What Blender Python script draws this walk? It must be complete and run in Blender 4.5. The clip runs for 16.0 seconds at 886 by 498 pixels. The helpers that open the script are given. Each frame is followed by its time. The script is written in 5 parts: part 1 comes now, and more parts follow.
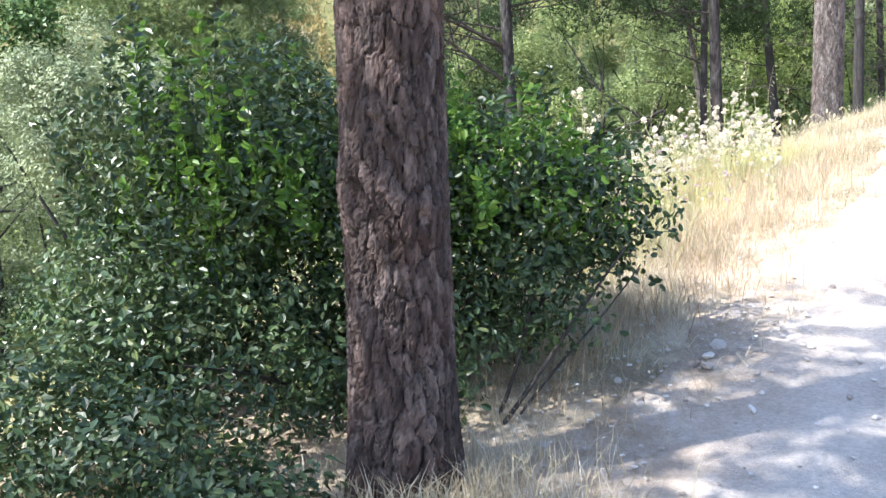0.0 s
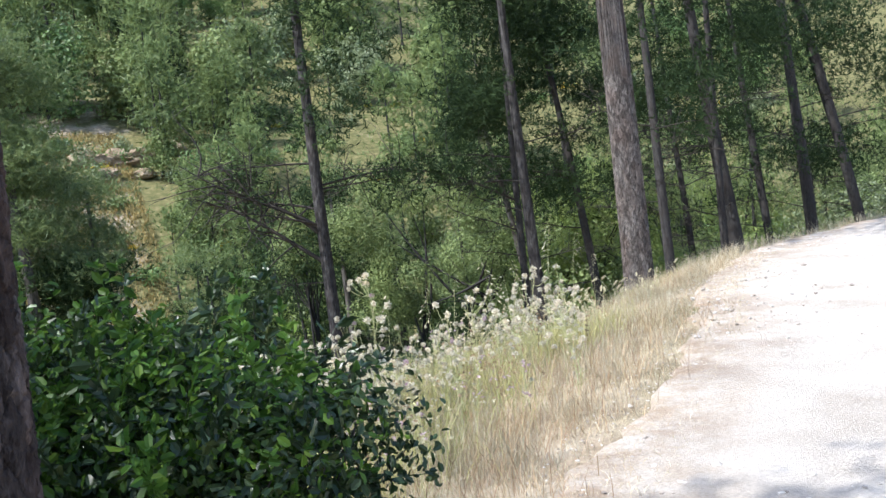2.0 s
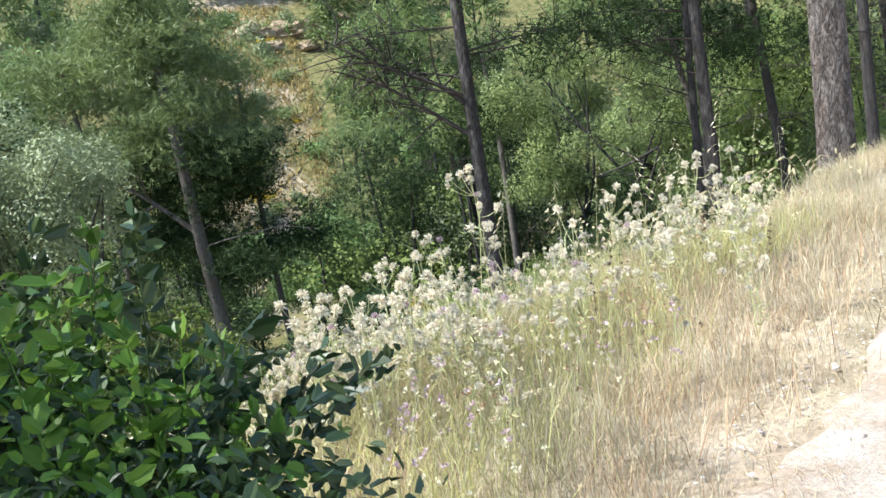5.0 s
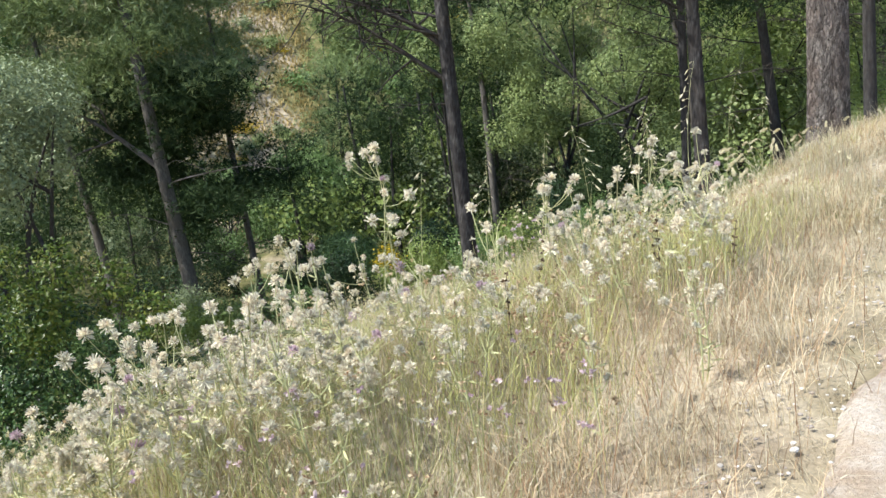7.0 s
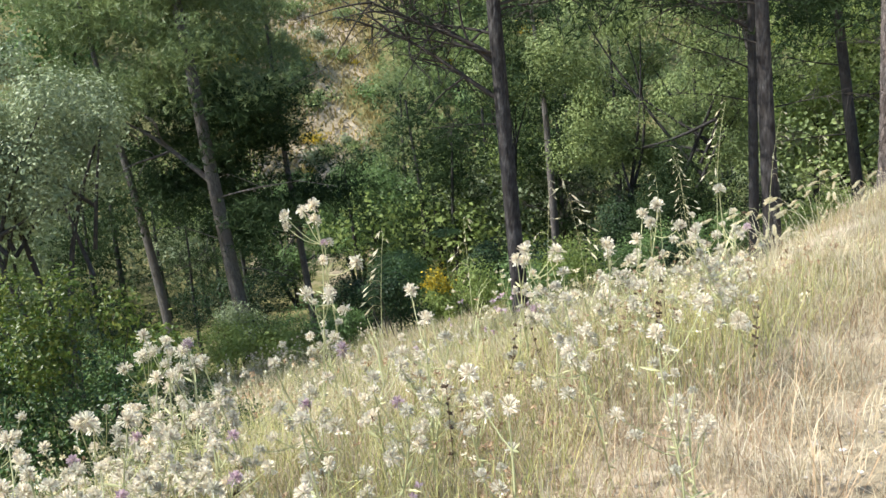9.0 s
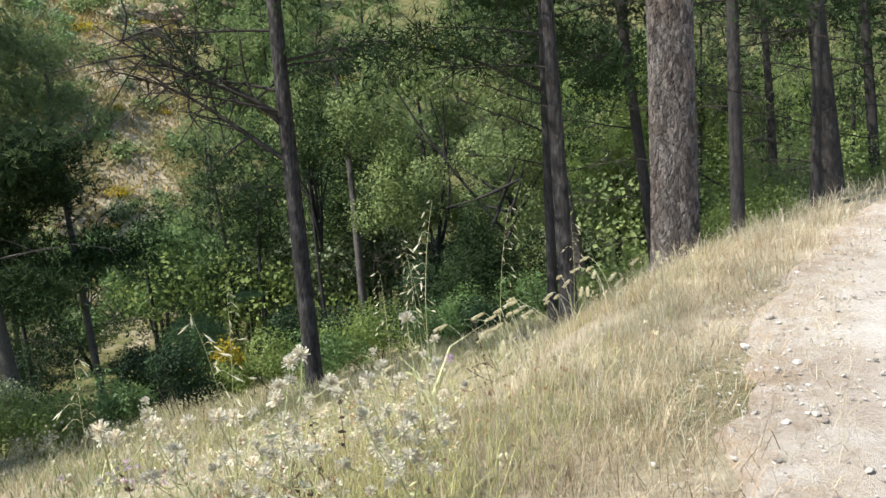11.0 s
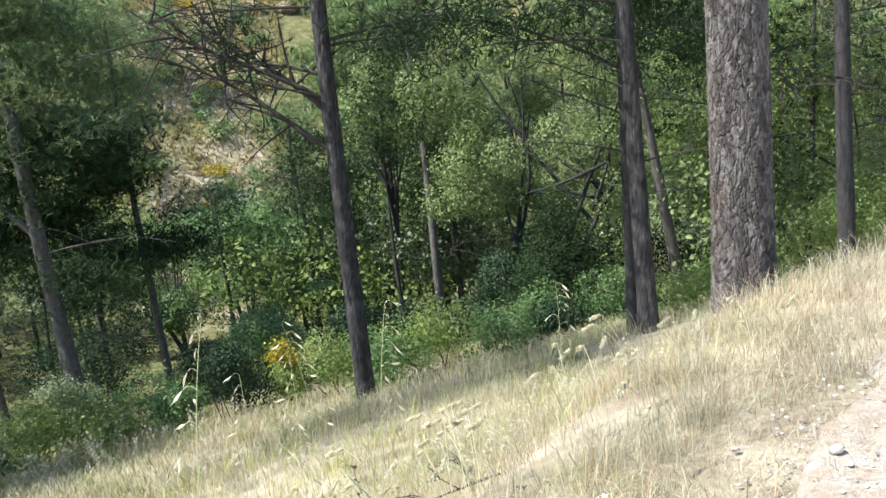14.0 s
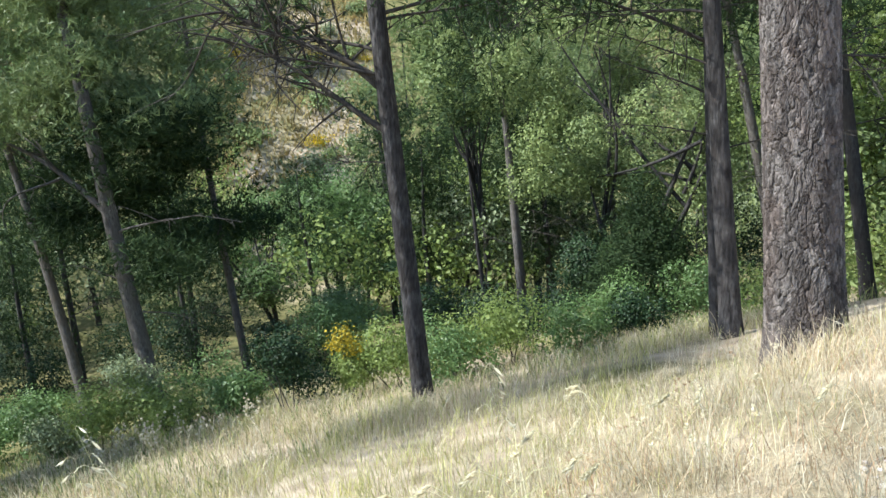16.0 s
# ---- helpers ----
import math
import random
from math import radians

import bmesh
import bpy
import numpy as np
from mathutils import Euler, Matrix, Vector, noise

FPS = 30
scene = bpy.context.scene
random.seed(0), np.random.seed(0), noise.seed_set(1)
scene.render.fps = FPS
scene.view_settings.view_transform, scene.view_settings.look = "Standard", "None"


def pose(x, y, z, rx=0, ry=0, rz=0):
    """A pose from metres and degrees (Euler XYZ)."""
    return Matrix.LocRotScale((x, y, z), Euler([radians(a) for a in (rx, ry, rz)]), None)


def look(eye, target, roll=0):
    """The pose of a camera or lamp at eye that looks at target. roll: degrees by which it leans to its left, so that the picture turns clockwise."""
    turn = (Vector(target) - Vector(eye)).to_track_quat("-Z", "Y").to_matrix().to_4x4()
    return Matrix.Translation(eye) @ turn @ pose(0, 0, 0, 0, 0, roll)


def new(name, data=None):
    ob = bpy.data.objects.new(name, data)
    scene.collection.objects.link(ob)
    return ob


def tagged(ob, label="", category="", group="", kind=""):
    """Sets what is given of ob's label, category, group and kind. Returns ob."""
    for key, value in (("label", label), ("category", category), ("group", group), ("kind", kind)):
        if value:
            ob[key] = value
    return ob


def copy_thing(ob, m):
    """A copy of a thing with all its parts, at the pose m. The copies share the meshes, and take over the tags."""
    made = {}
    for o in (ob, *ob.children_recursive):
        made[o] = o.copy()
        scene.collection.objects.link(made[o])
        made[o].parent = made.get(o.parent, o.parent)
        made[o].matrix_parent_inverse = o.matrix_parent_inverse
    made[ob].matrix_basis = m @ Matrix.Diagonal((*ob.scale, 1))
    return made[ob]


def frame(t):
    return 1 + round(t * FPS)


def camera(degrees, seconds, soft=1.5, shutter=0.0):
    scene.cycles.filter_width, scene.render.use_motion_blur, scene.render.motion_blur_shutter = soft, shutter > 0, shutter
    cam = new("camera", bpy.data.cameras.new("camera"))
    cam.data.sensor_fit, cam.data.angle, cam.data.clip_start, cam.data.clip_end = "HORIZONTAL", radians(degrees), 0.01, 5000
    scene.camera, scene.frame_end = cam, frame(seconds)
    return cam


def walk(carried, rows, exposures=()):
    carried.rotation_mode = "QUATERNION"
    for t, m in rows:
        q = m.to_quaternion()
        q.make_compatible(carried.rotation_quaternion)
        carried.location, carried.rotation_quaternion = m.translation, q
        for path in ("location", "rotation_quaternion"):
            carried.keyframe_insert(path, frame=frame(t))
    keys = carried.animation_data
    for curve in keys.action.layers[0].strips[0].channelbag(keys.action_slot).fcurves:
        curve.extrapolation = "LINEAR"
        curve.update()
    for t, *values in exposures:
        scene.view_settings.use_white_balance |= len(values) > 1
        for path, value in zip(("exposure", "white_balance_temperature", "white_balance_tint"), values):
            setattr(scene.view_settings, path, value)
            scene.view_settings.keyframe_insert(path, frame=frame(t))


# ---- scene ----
cam = camera(49.5, 16.0)
PATH = [
    (0, (0.0, 0.0, 1.448), (0.0, 1.949, 0.999), -3.5),
    (0.5, (0.137, 0.223, 1.451), (0.233, 2.194, 1.128), -1.7),
    (1, (0.247, 0.444, 1.463), (0.443, 2.433, 1.407), -3.3),
    (1.5, (0.386, 0.665, 1.467), (0.794, 2.612, 1.265), -6.3),
    (2, (0.524, 0.882, 1.464), (0.876, 2.846, 1.336), -6.5),
    (2.5, (0.625, 1.1, 1.456), (0.727, 3.085, 1.228), -2.3),
    (3, (0.657, 1.334, 1.446), (0.648, 3.326, 1.266), -4.4),
    (3.2, (0.672, 1.432, 1.442), (0.666, 3.414, 1.18), -4.9),
    (5.3, (1.161, 2.666, 1.413), (1.119, 4.631, 1.039), -9.1),
    (5.5, (1.228, 2.763, 1.416), (1.184, 4.723, 1.018), -9.5),
    (6, (1.365, 2.997, 1.43), (1.308, 4.938, 0.954), -7.5),
    (6.5, (1.432, 3.248, 1.454), (1.377, 5.187, 0.967), -4.0),
    (7, (1.506, 3.46, 1.47), (1.474, 5.399, 0.984), -6.1),
    (7.5, (1.671, 3.645, 1.478), (1.526, 5.579, 0.992), -5.9),
    (8, (1.768, 3.844, 1.478), (1.552, 5.766, 0.967), -3.3),
    (8.5, (1.831, 4.083, 1.49), (1.671, 6.026, 1.044), -4.8),
    (9, (1.97, 4.284, 1.494), (1.788, 6.225, 1.045), -5.4),
    (9.5, (2.16, 4.485, 1.507), (2.011, 6.425, 1.043), -4.4),
    (10, (2.334, 4.738, 1.527), (2.383, 6.689, 1.086), -3.7),
    (10.2, (2.395, 4.843, 1.534), (2.524, 6.799, 1.138), -4.2),
    (12.3, (3.052, 5.87, 1.563), (3.24, 7.829, 1.205), -3.8),
    (12.5, (3.111, 5.979, 1.566), (3.176, 7.948, 1.221), -4.9),
    (13, (3.247, 6.271, 1.574), (3.058, 8.226, 1.195), -4.8),
    (13.5, (3.408, 6.584, 1.586), (3.358, 8.552, 1.231), -7.1),
    (14, (3.597, 6.89, 1.592), (3.529, 8.844, 1.174), -5.2),
    (14.5, (3.783, 7.179, 1.596), (3.653, 9.111, 1.093), -4.3),
    (15, (3.949, 7.461, 1.6), (3.793, 9.392, 1.104), -5.8),
    (15.5, (4.105, 7.743, 1.605), (3.919, 9.685, 1.161), -7.6),
    (16, (4.261, 8.027, 1.609), (3.958, 9.949, 1.148), -5.7),
]
EXPOSURE = [(0, 1.87, 6150, 14), (0.5, 1.85, 5950, 14), (1.0, 1.65, 5600, 13), (2.0, 1.05, 6000, 11), (2.5, 0.95, 6000, 10), (3.0, 1.27, 6100, 8), (5.5, 1.3, 6200, 8), (6.0, 1.07, 6200, 8), (6.5, 1.0, 6350, 8), (9.0, 1.1, 6450, 9), (9.5, 1.15, 6450, 9), (10.0, 0.95, 6500, 8), (12.5, 0.8, 6300, 7), (13.5, 1.3, 6100, 7), (14.5, 1.17, 6150, 7), (15.0, 1.12, 6150, 7), (16.0, 1.26, 6100, 7)]
walk(cam, [(t, look(eye, target, roll)) for t, eye, target, roll in PATH], EXPOSURE)

# ---- sun, sky ----
SUN_TO = Vector((-0.84, -0.26, 1.15)).normalized()
sky_world = bpy.data.worlds.new("sky")
scene.world = sky_world
sky_world.use_nodes = True
wn = sky_world.node_tree
sky = wn.nodes.new("ShaderNodeTexSky")
sky.sky_type = "NISHITA"
sky.sun_disc = False
sky.sun_elevation = math.asin(SUN_TO.z)
sky.sun_rotation = math.atan2(SUN_TO.x, SUN_TO.y)
wn.links.new(sky.outputs[0], wn.nodes["Background"].inputs[0])
wn.nodes["Background"].inputs[1].default_value = 0.15
sun = new("sun", bpy.data.lights.new("sun", "SUN"))
sun.data.energy, sun.data.angle, sun.data.color = 4.3, radians(0.53), (1.0, 0.96, 0.90)
sun.matrix_world = look((0, 0, 60), Vector((0, 0, 60)) - SUN_TO)


# ---- materials ----
def node_mat(name):
    m = bpy.data.materials.new(name)
    m.use_nodes = True
    return m, m.node_tree, m.node_tree.nodes["Principled BSDF"]


def ramp(nt, fac, stops):
    r = nt.nodes.new("ShaderNodeValToRGB")
    while len(r.color_ramp.elements) < len(stops):
        r.color_ramp.elements.new(0.5)
    for e, (p, c) in zip(r.color_ramp.elements, stops):
        e.position, e.color = p, (*c, 1)
    nt.links.new(fac, r.inputs[0])
    return r.outputs[0]


def noise_tex(nt, scale, detail=4.0, rough=0.55, stretch=(1, 1, 1)):
    co = nt.nodes.new("ShaderNodeTexCoord")
    mp = nt.nodes.new("ShaderNodeMapping")
    mp.inputs["Scale"].default_value = stretch
    tx = nt.nodes.new("ShaderNodeTexNoise")
    tx.inputs["Scale"].default_value, tx.inputs["Detail"].default_value = scale, detail
    tx.inputs["Roughness"].default_value = rough
    nt.links.new(co.outputs["Object"], mp.inputs[0])
    nt.links.new(mp.outputs[0], tx.inputs["Vector"])
    return tx.outputs["Fac"]


def blend(nt, fac, a, b, how="MIX"):
    mx = nt.nodes.new("ShaderNodeMix")
    mx.data_type, mx.blend_type = "RGBA", how
    if isinstance(fac, float):
        mx.inputs[0].default_value = fac
    else:
        nt.links.new(fac, mx.inputs[0])
    for sock, v in ((mx.inputs[6], a), (mx.inputs[7], b)):
        if isinstance(v, tuple):
            sock.default_value = (*v, 1)
        else:
            nt.links.new(v, sock)
    return mx.outputs[2]


def bump(nt, bsdf, height, strength, distance):
    b = nt.nodes.new("ShaderNodeBump")
    b.inputs["Strength"].default_value, b.inputs["Distance"].default_value = strength, distance
    nt.links.new(height, b.inputs["Height"])
    nt.links.new(b.outputs[0], bsdf.inputs["Normal"])


def leaf_mat(name, stops, rough=0.45, through_light=0.35, patch=1.2, gloss=0.35):
    """Leaves: every leaf its own tone, larger patches of tone, light shining through."""
    m, nt, bs = node_mat(name)
    geo = nt.nodes.new("ShaderNodeNewGeometry")
    own = ramp(nt, geo.outputs["Random Per Island"], stops)
    wide = ramp(nt, noise_tex(nt, patch, 2), [(0.3, (0.62, 0.66, 0.6)), (0.7, (1.25, 1.22, 1.1))])
    col = blend(nt, 1.0, own, wide, "MULTIPLY")
    nt.links.new(col, bs.inputs["Base Color"])
    bs.inputs["Roughness"].default_value = rough
    bs.inputs["Specular IOR Level"].default_value = gloss
    tr = nt.nodes.new("ShaderNodeBsdfTranslucent")
    nt.links.new(col, tr.inputs[0])
    mix = nt.nodes.new("ShaderNodeMixShader")
    mix.inputs[0].default_value = through_light
    nt.links.new(bs.outputs[0], mix.inputs[1])
    nt.links.new(tr.outputs[0], mix.inputs[2])
    nt.links.new(mix.outputs[0], nt.nodes["Material Output"].inputs[0])
    return m


def bark_mat(name, low, high, fresh, scale=1.0, relief=0.6, crack=None):
    m, nt, bs = node_mat(name)
    fine = noise_tex(nt, 26 * scale, 6, 0.65, (1, 1, 0.28))
    wide = noise_tex(nt, 3.1 * scale, 3, 0.5, (1, 1, 0.5))
    col = ramp(nt, fine, [(0.32, low), (0.62, high), (0.8, tuple(min(1, c * 1.35) for c in high))])
    col = blend(nt, ramp(nt, wide, [(0.45, (0, 0, 0)), (0.66, (0.75, 0.75, 0.75))]), col, fresh)
    if crack:
        at = nt.nodes.new("ShaderNodeAttribute")
        at.attribute_name = "plate"
        tone = nt.nodes.new("ShaderNodeAttribute")
        tone.attribute_name = "tone"
        col = blend(nt, 0.85, col, ramp(nt, tone.outputs["Fac"], [(0.15, (0.42, 0.39, 0.38)), (0.5, (0.9, 0.88, 0.87)), (0.85, (1.75, 1.72, 1.68))]), "MULTIPLY")
        col = blend(nt, ramp(nt, at.outputs["Fac"], [(0.06, (0, 0, 0)), (0.42, (1, 1, 1))]), crack, col)
    nt.links.new(col, bs.inputs["Base Color"])
    bs.inputs["Roughness"].default_value = 0.92
    bs.inputs["Specular IOR Level"].default_value = 0.15
    bump(nt, bs, fine, relief, 0.02)
    return m


M_BARK_RED = bark_mat("pine_bark_reddish", (0.050, 0.045, 0.042), (0.178, 0.163, 0.152), (0.125, 0.10, 0.088), 2.6, 1.0, (0.022, 0.018, 0.016))
M_BARK_DARK = bark_mat("pine_bark_dark", (0.036, 0.030, 0.028), (0.140, 0.112, 0.100), (0.118, 0.080, 0.066), 2.2, 1.0, (0.011, 0.010, 0.009))
M_BARK_PLATE = bark_mat("pine_bark_plated", (0.028, 0.027, 0.027), (0.074, 0.071, 0.070), (0.055, 0.049, 0.046), 1.5, 1.0, (0.016, 0.015, 0.014))
M_BARK_GREY = bark_mat("pine_bark_grey", (0.022, 0.021, 0.021), (0.066, 0.063, 0.061), (0.05, 0.044, 0.041), 1.2, 0.9)
M_BARK_PALE = bark_mat("pine_bark_pale", (0.05, 0.046, 0.042), (0.16, 0.148, 0.135), (0.11, 0.095, 0.083), 1.2, 0.9)
M_TWIG = bark_mat("dead_twig", (0.021, 0.018, 0.016), (0.073, 0.066, 0.057), (0.049, 0.042, 0.035), 2.0, 0.3)
M_TWIG_PALE = bark_mat("bleached_twig", (0.2, 0.18, 0.15), (0.42, 0.39, 0.34), (0.33, 0.3, 0.25), 2.0, 0.3)
M_BUSH = leaf_mat("glossy_dark_leaf", [(0.0, (0.021, 0.048, 0.018)), (0.45, (0.043, 0.091, 0.028)), (0.8, (0.081, 0.145, 0.040)), (1.0, (0.129, 0.164, 0.057))], 0.36, 0.3, 1.5)
M_LAUREL = leaf_mat("glossy_evergreen_leaf", [(0.0, (0.029, 0.053, 0.023)), (0.5, (0.045, 0.081, 0.032)), (0.85, (0.071, 0.114, 0.040)), (1.0, (0.110, 0.134, 0.048))], 0.38, 0.16, 1.5, 0.45)
# dark evergreen leaves, coloured darker still to imitate shade in the hollow
M_SHADE_DARK = leaf_mat("shade_deepened_dark_leaf", [(0.0, (0.012, 0.030, 0.014)), (0.5, (0.024, 0.052, 0.022)), (1.0, (0.042, 0.078, 0.030))], 0.5, 0.2, 1.2, 0.25)
M_YOUNG = leaf_mat("yellow_green_leaf", [(0.0, (0.052, 0.094, 0.018)), (0.5, (0.094, 0.145, 0.027)), (1.0, (0.169, 0.187, 0.041))], 0.4, 0.4)
M_SHOOT = leaf_mat("mid_green_young_leaf", [(0.0, (0.066, 0.140, 0.025)), (0.5, (0.101, 0.208, 0.034)), (1.0, (0.179, 0.281, 0.046))], 0.4, 0.4)
# light green leaves, brightened further to stand in for sunlight behind the pines
M_LIGHT = leaf_mat("light_shrub_leaf", [(0.0, (0.192, 0.259, 0.079)), (0.5, (0.248, 0.328, 0.100)), (1.0, (0.331, 0.403, 0.137))], 0.45, 0.48, 0.9)
M_OAK = leaf_mat("holm_oak_leaf", [(0.0, (0.151, 0.201, 0.081)), (0.5, (0.193, 0.253, 0.103)), (1.0, (0.272, 0.327, 0.139))], 0.5, 0.28, 0.9, 0.2)
M_OLIVE = leaf_mat("olive_leaf", [(0.0, (0.182, 0.224, 0.130)), (0.5, (0.230, 0.281, 0.162)), (1.0, (0.319, 0.370, 0.224))], 0.45, 0.25, 0.8)
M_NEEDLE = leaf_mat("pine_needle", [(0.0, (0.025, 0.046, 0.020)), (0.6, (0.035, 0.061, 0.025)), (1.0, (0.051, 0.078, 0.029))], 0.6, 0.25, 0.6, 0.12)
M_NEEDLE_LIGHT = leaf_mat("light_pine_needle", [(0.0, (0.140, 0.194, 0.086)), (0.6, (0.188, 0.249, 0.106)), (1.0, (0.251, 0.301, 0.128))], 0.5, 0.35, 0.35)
# far needles coloured paler to stand in for haze over the distance
M_FAR_HAZE = leaf_mat("haze_paled_far_needle", [(0.0, (0.170, 0.228, 0.098)), (0.6, (0.219, 0.285, 0.122)), (1.0, (0.279, 0.332, 0.135))], 0.6, 0.35, 0.3, 0.1)
M_GREEN = leaf_mat("fresh_green_leaf", [(0.0, (0.098, 0.168, 0.061)), (0.5, (0.129, 0.214, 0.077)), (1.0, (0.185, 0.276, 0.106))], 0.42, 0.35, 0.7)
M_BROOM = leaf_mat("broom_flower", [(0.0, (0.13, 0.15, 0.03)), (0.5, (0.5, 0.38, 0.03)), (1.0, (0.7, 0.52, 0.04))], 0.6, 0.3)
M_STRAW = leaf_mat("dry_grass_blade", [(0.0, (0.294, 0.221, 0.149)), (0.25, (0.458, 0.385, 0.274)), (0.7, (0.565, 0.499, 0.381)), (1.0, (0.654, 0.612, 0.523))], 0.6, 0.35, 1.1)
M_GREENGRASS = leaf_mat("half_green_grass_blade", [(0.0, (0.230, 0.254, 0.089)), (0.5, (0.440, 0.440, 0.171)), (1.0, (0.671, 0.638, 0.308))], 0.55, 0.35, 1.3)
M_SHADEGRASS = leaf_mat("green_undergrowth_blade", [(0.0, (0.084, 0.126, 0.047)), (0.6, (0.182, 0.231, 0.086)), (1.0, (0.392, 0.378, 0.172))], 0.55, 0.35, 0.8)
M_RUSSET = leaf_mat("russet_dry_blade", [(0.0, (0.24, 0.14, 0.085)), (0.5, (0.48, 0.34, 0.23)), (1.0, (0.64, 0.51, 0.37))], 0.6, 0.3, 1.4)
M_OCHRE = leaf_mat("ochre_hill_grass", [(0.0, (0.24, 0.19, 0.085)), (0.5, (0.33, 0.265, 0.125)), (1.0, (0.42, 0.335, 0.17))], 0.8, 0.3, 0.25, 0.05)
M_FLUFF = leaf_mat("thistle_fluff", [(0.0, (0.517, 0.432, 0.385)), (0.4, (0.725, 0.671, 0.592)), (1.0, (0.849, 0.824, 0.734))], 0.8, 0.4, 6.0)
M_PINK = leaf_mat("thistle_pink", [(0.0, (0.40, 0.27, 0.36)), (0.5, (0.56, 0.43, 0.52)), (1.0, (0.70, 0.6, 0.66))], 0.8, 0.4, 6.0)
M_STEM = leaf_mat("thistle_stem", [(0.0, (0.325, 0.354, 0.184)), (1.0, (0.587, 0.573, 0.345))], 0.7, 0.15)
M_OAT = leaf_mat("oat_spikelet", [(0.0, (0.594, 0.517, 0.336)), (1.0, (0.864, 0.814, 0.672))], 0.5, 0.35)
M_BROWN = leaf_mat("withered_seed_stem", [(0.0, (0.08, 0.055, 0.04)), (1.0, (0.2, 0.14, 0.10))], 0.8, 0.1)


def ground_mat():
    m, nt, bs = node_mat("dry_soil")
    wide = noise_tex(nt, 0.35, 5, 0.6)
    mid = noise_tex(nt, 2.2, 6, 0.65)
    fine = noise_tex(nt, 38, 5, 0.7)
    a = ramp(nt, mid, [(0.3, (0.24, 0.185, 0.13)), (0.5, (0.40, 0.33, 0.24)), (0.72, (0.54, 0.47, 0.36))])
    b = ramp(nt, mid, [(0.3, (0.075, 0.085, 0.032)), (0.55, (0.16, 0.15, 0.065)), (0.75, (0.30, 0.25, 0.13))])
    cover = nt.nodes.new("ShaderNodeAttribute")
    cover.attribute_name = "scrub"
    sel = nt.nodes.new("ShaderNodeMath")
    sel.operation = "MULTIPLY_ADD"
    nt.links.new(cover.outputs["Fac"], sel.inputs[0])
    sel.inputs[1].default_value = 0.35
    nt.links.new(wide, sel.inputs[2])
    col = blend(nt, ramp(nt, sel.outputs[0], [(0.48, (0, 0, 0)), (0.68, (1, 1, 1))]), a, b)
    col = blend(nt, 0.5, col, ramp(nt, fine, [(0.3, (0.45, 0.45, 0.45)), (0.7, (1.3, 1.3, 1.3))]), "MULTIPLY")
    nt.links.new(col, bs.inputs["Base Color"])
    bs.inputs["Roughness"].default_value = 0.95
    bs.inputs["Specular IOR Level"].default_value = 0.1
    bump(nt, bs, fine, 0.7, 0.02)
    return m


def road_mat():
    m, nt, bs = node_mat("pale_gravel")
    mid = noise_tex(nt, 1.3, 6, 0.62)
    fine = noise_tex(nt, 55, 6, 0.75)
    col = ramp(nt, mid, [(0.3, (0.40, 0.35, 0.29)), (0.5, (0.52, 0.47, 0.41)), (0.72, (0.62, 0.58, 0.52))])
    dirt = nt.nodes.new("ShaderNodeAttribute")
    dirt.attribute_name = "shoulder"
    sel = nt.nodes.new("ShaderNodeMath")
    sel.operation = "MULTIPLY"
    nt.links.new(dirt.outputs["Fac"], sel.inputs[0])
    nt.links.new(ramp(nt, noise_tex(nt, 4.5, 6, 0.7), [(0.35, (0.1, 0.1, 0.1)), (0.6, (1, 1, 1))]), sel.inputs[1])
    col = blend(nt, sel.outputs[0], col, ramp(nt, mid, [(0.3, (0.27, 0.20, 0.145)), (0.7, (0.46, 0.37, 0.27))]))
    col = blend(nt, 0.6, col, ramp(nt, fine, [(0.3, (0.55, 0.53, 0.5)), (0.65, (1.2, 1.2, 1.2))]), "MULTIPLY")
    nt.links.new(col, bs.inputs["Base Color"])
    bs.inputs["Roughness"].default_value = 0.93
    bs.inputs["Specular IOR Level"].default_value = 0.12
    bump(nt, bs, fine, 0.8, 0.02)
    return m


def stone_mat():
    m, nt, bs = node_mat("limestone_pebble")
    info = nt.nodes.new("ShaderNodeObjectInfo")
    geo = nt.nodes.new("ShaderNodeNewGeometry")
    add = nt.nodes.new("ShaderNodeMath")
    add.operation = "ADD"
    nt.links.new(info.outputs["Random"], add.inputs[0])
    nt.links.new(geo.outputs["Random Per Island"], add.inputs[1])
    fr = nt.nodes.new("ShaderNodeMath")
    fr.operation = "FRACT"
    nt.links.new(add.outputs[0], fr.inputs[0])
    own = ramp(nt, fr.outputs[0], [(0.0, (0.24, 0.20, 0.165)), (0.5, (0.46, 0.42, 0.37)), (1.0, (0.66, 0.63, 0.58))])
    fine = noise_tex(nt, 60, 4, 0.6)
    col = blend(nt, 0.5, own, ramp(nt, fine, [(0.3, (0.6, 0.6, 0.6)), (0.7, (1.2, 1.2, 1.2))]), "MULTIPLY")
    nt.links.new(col, bs.inputs["Base Color"])
    bs.inputs["Roughness"].default_value = 0.9
    bump(nt, bs, fine, 0.5, 0.004)
    return m


M_GROUND, M_ROAD, M_STONE = ground_mat(), road_mat(), stone_mat()

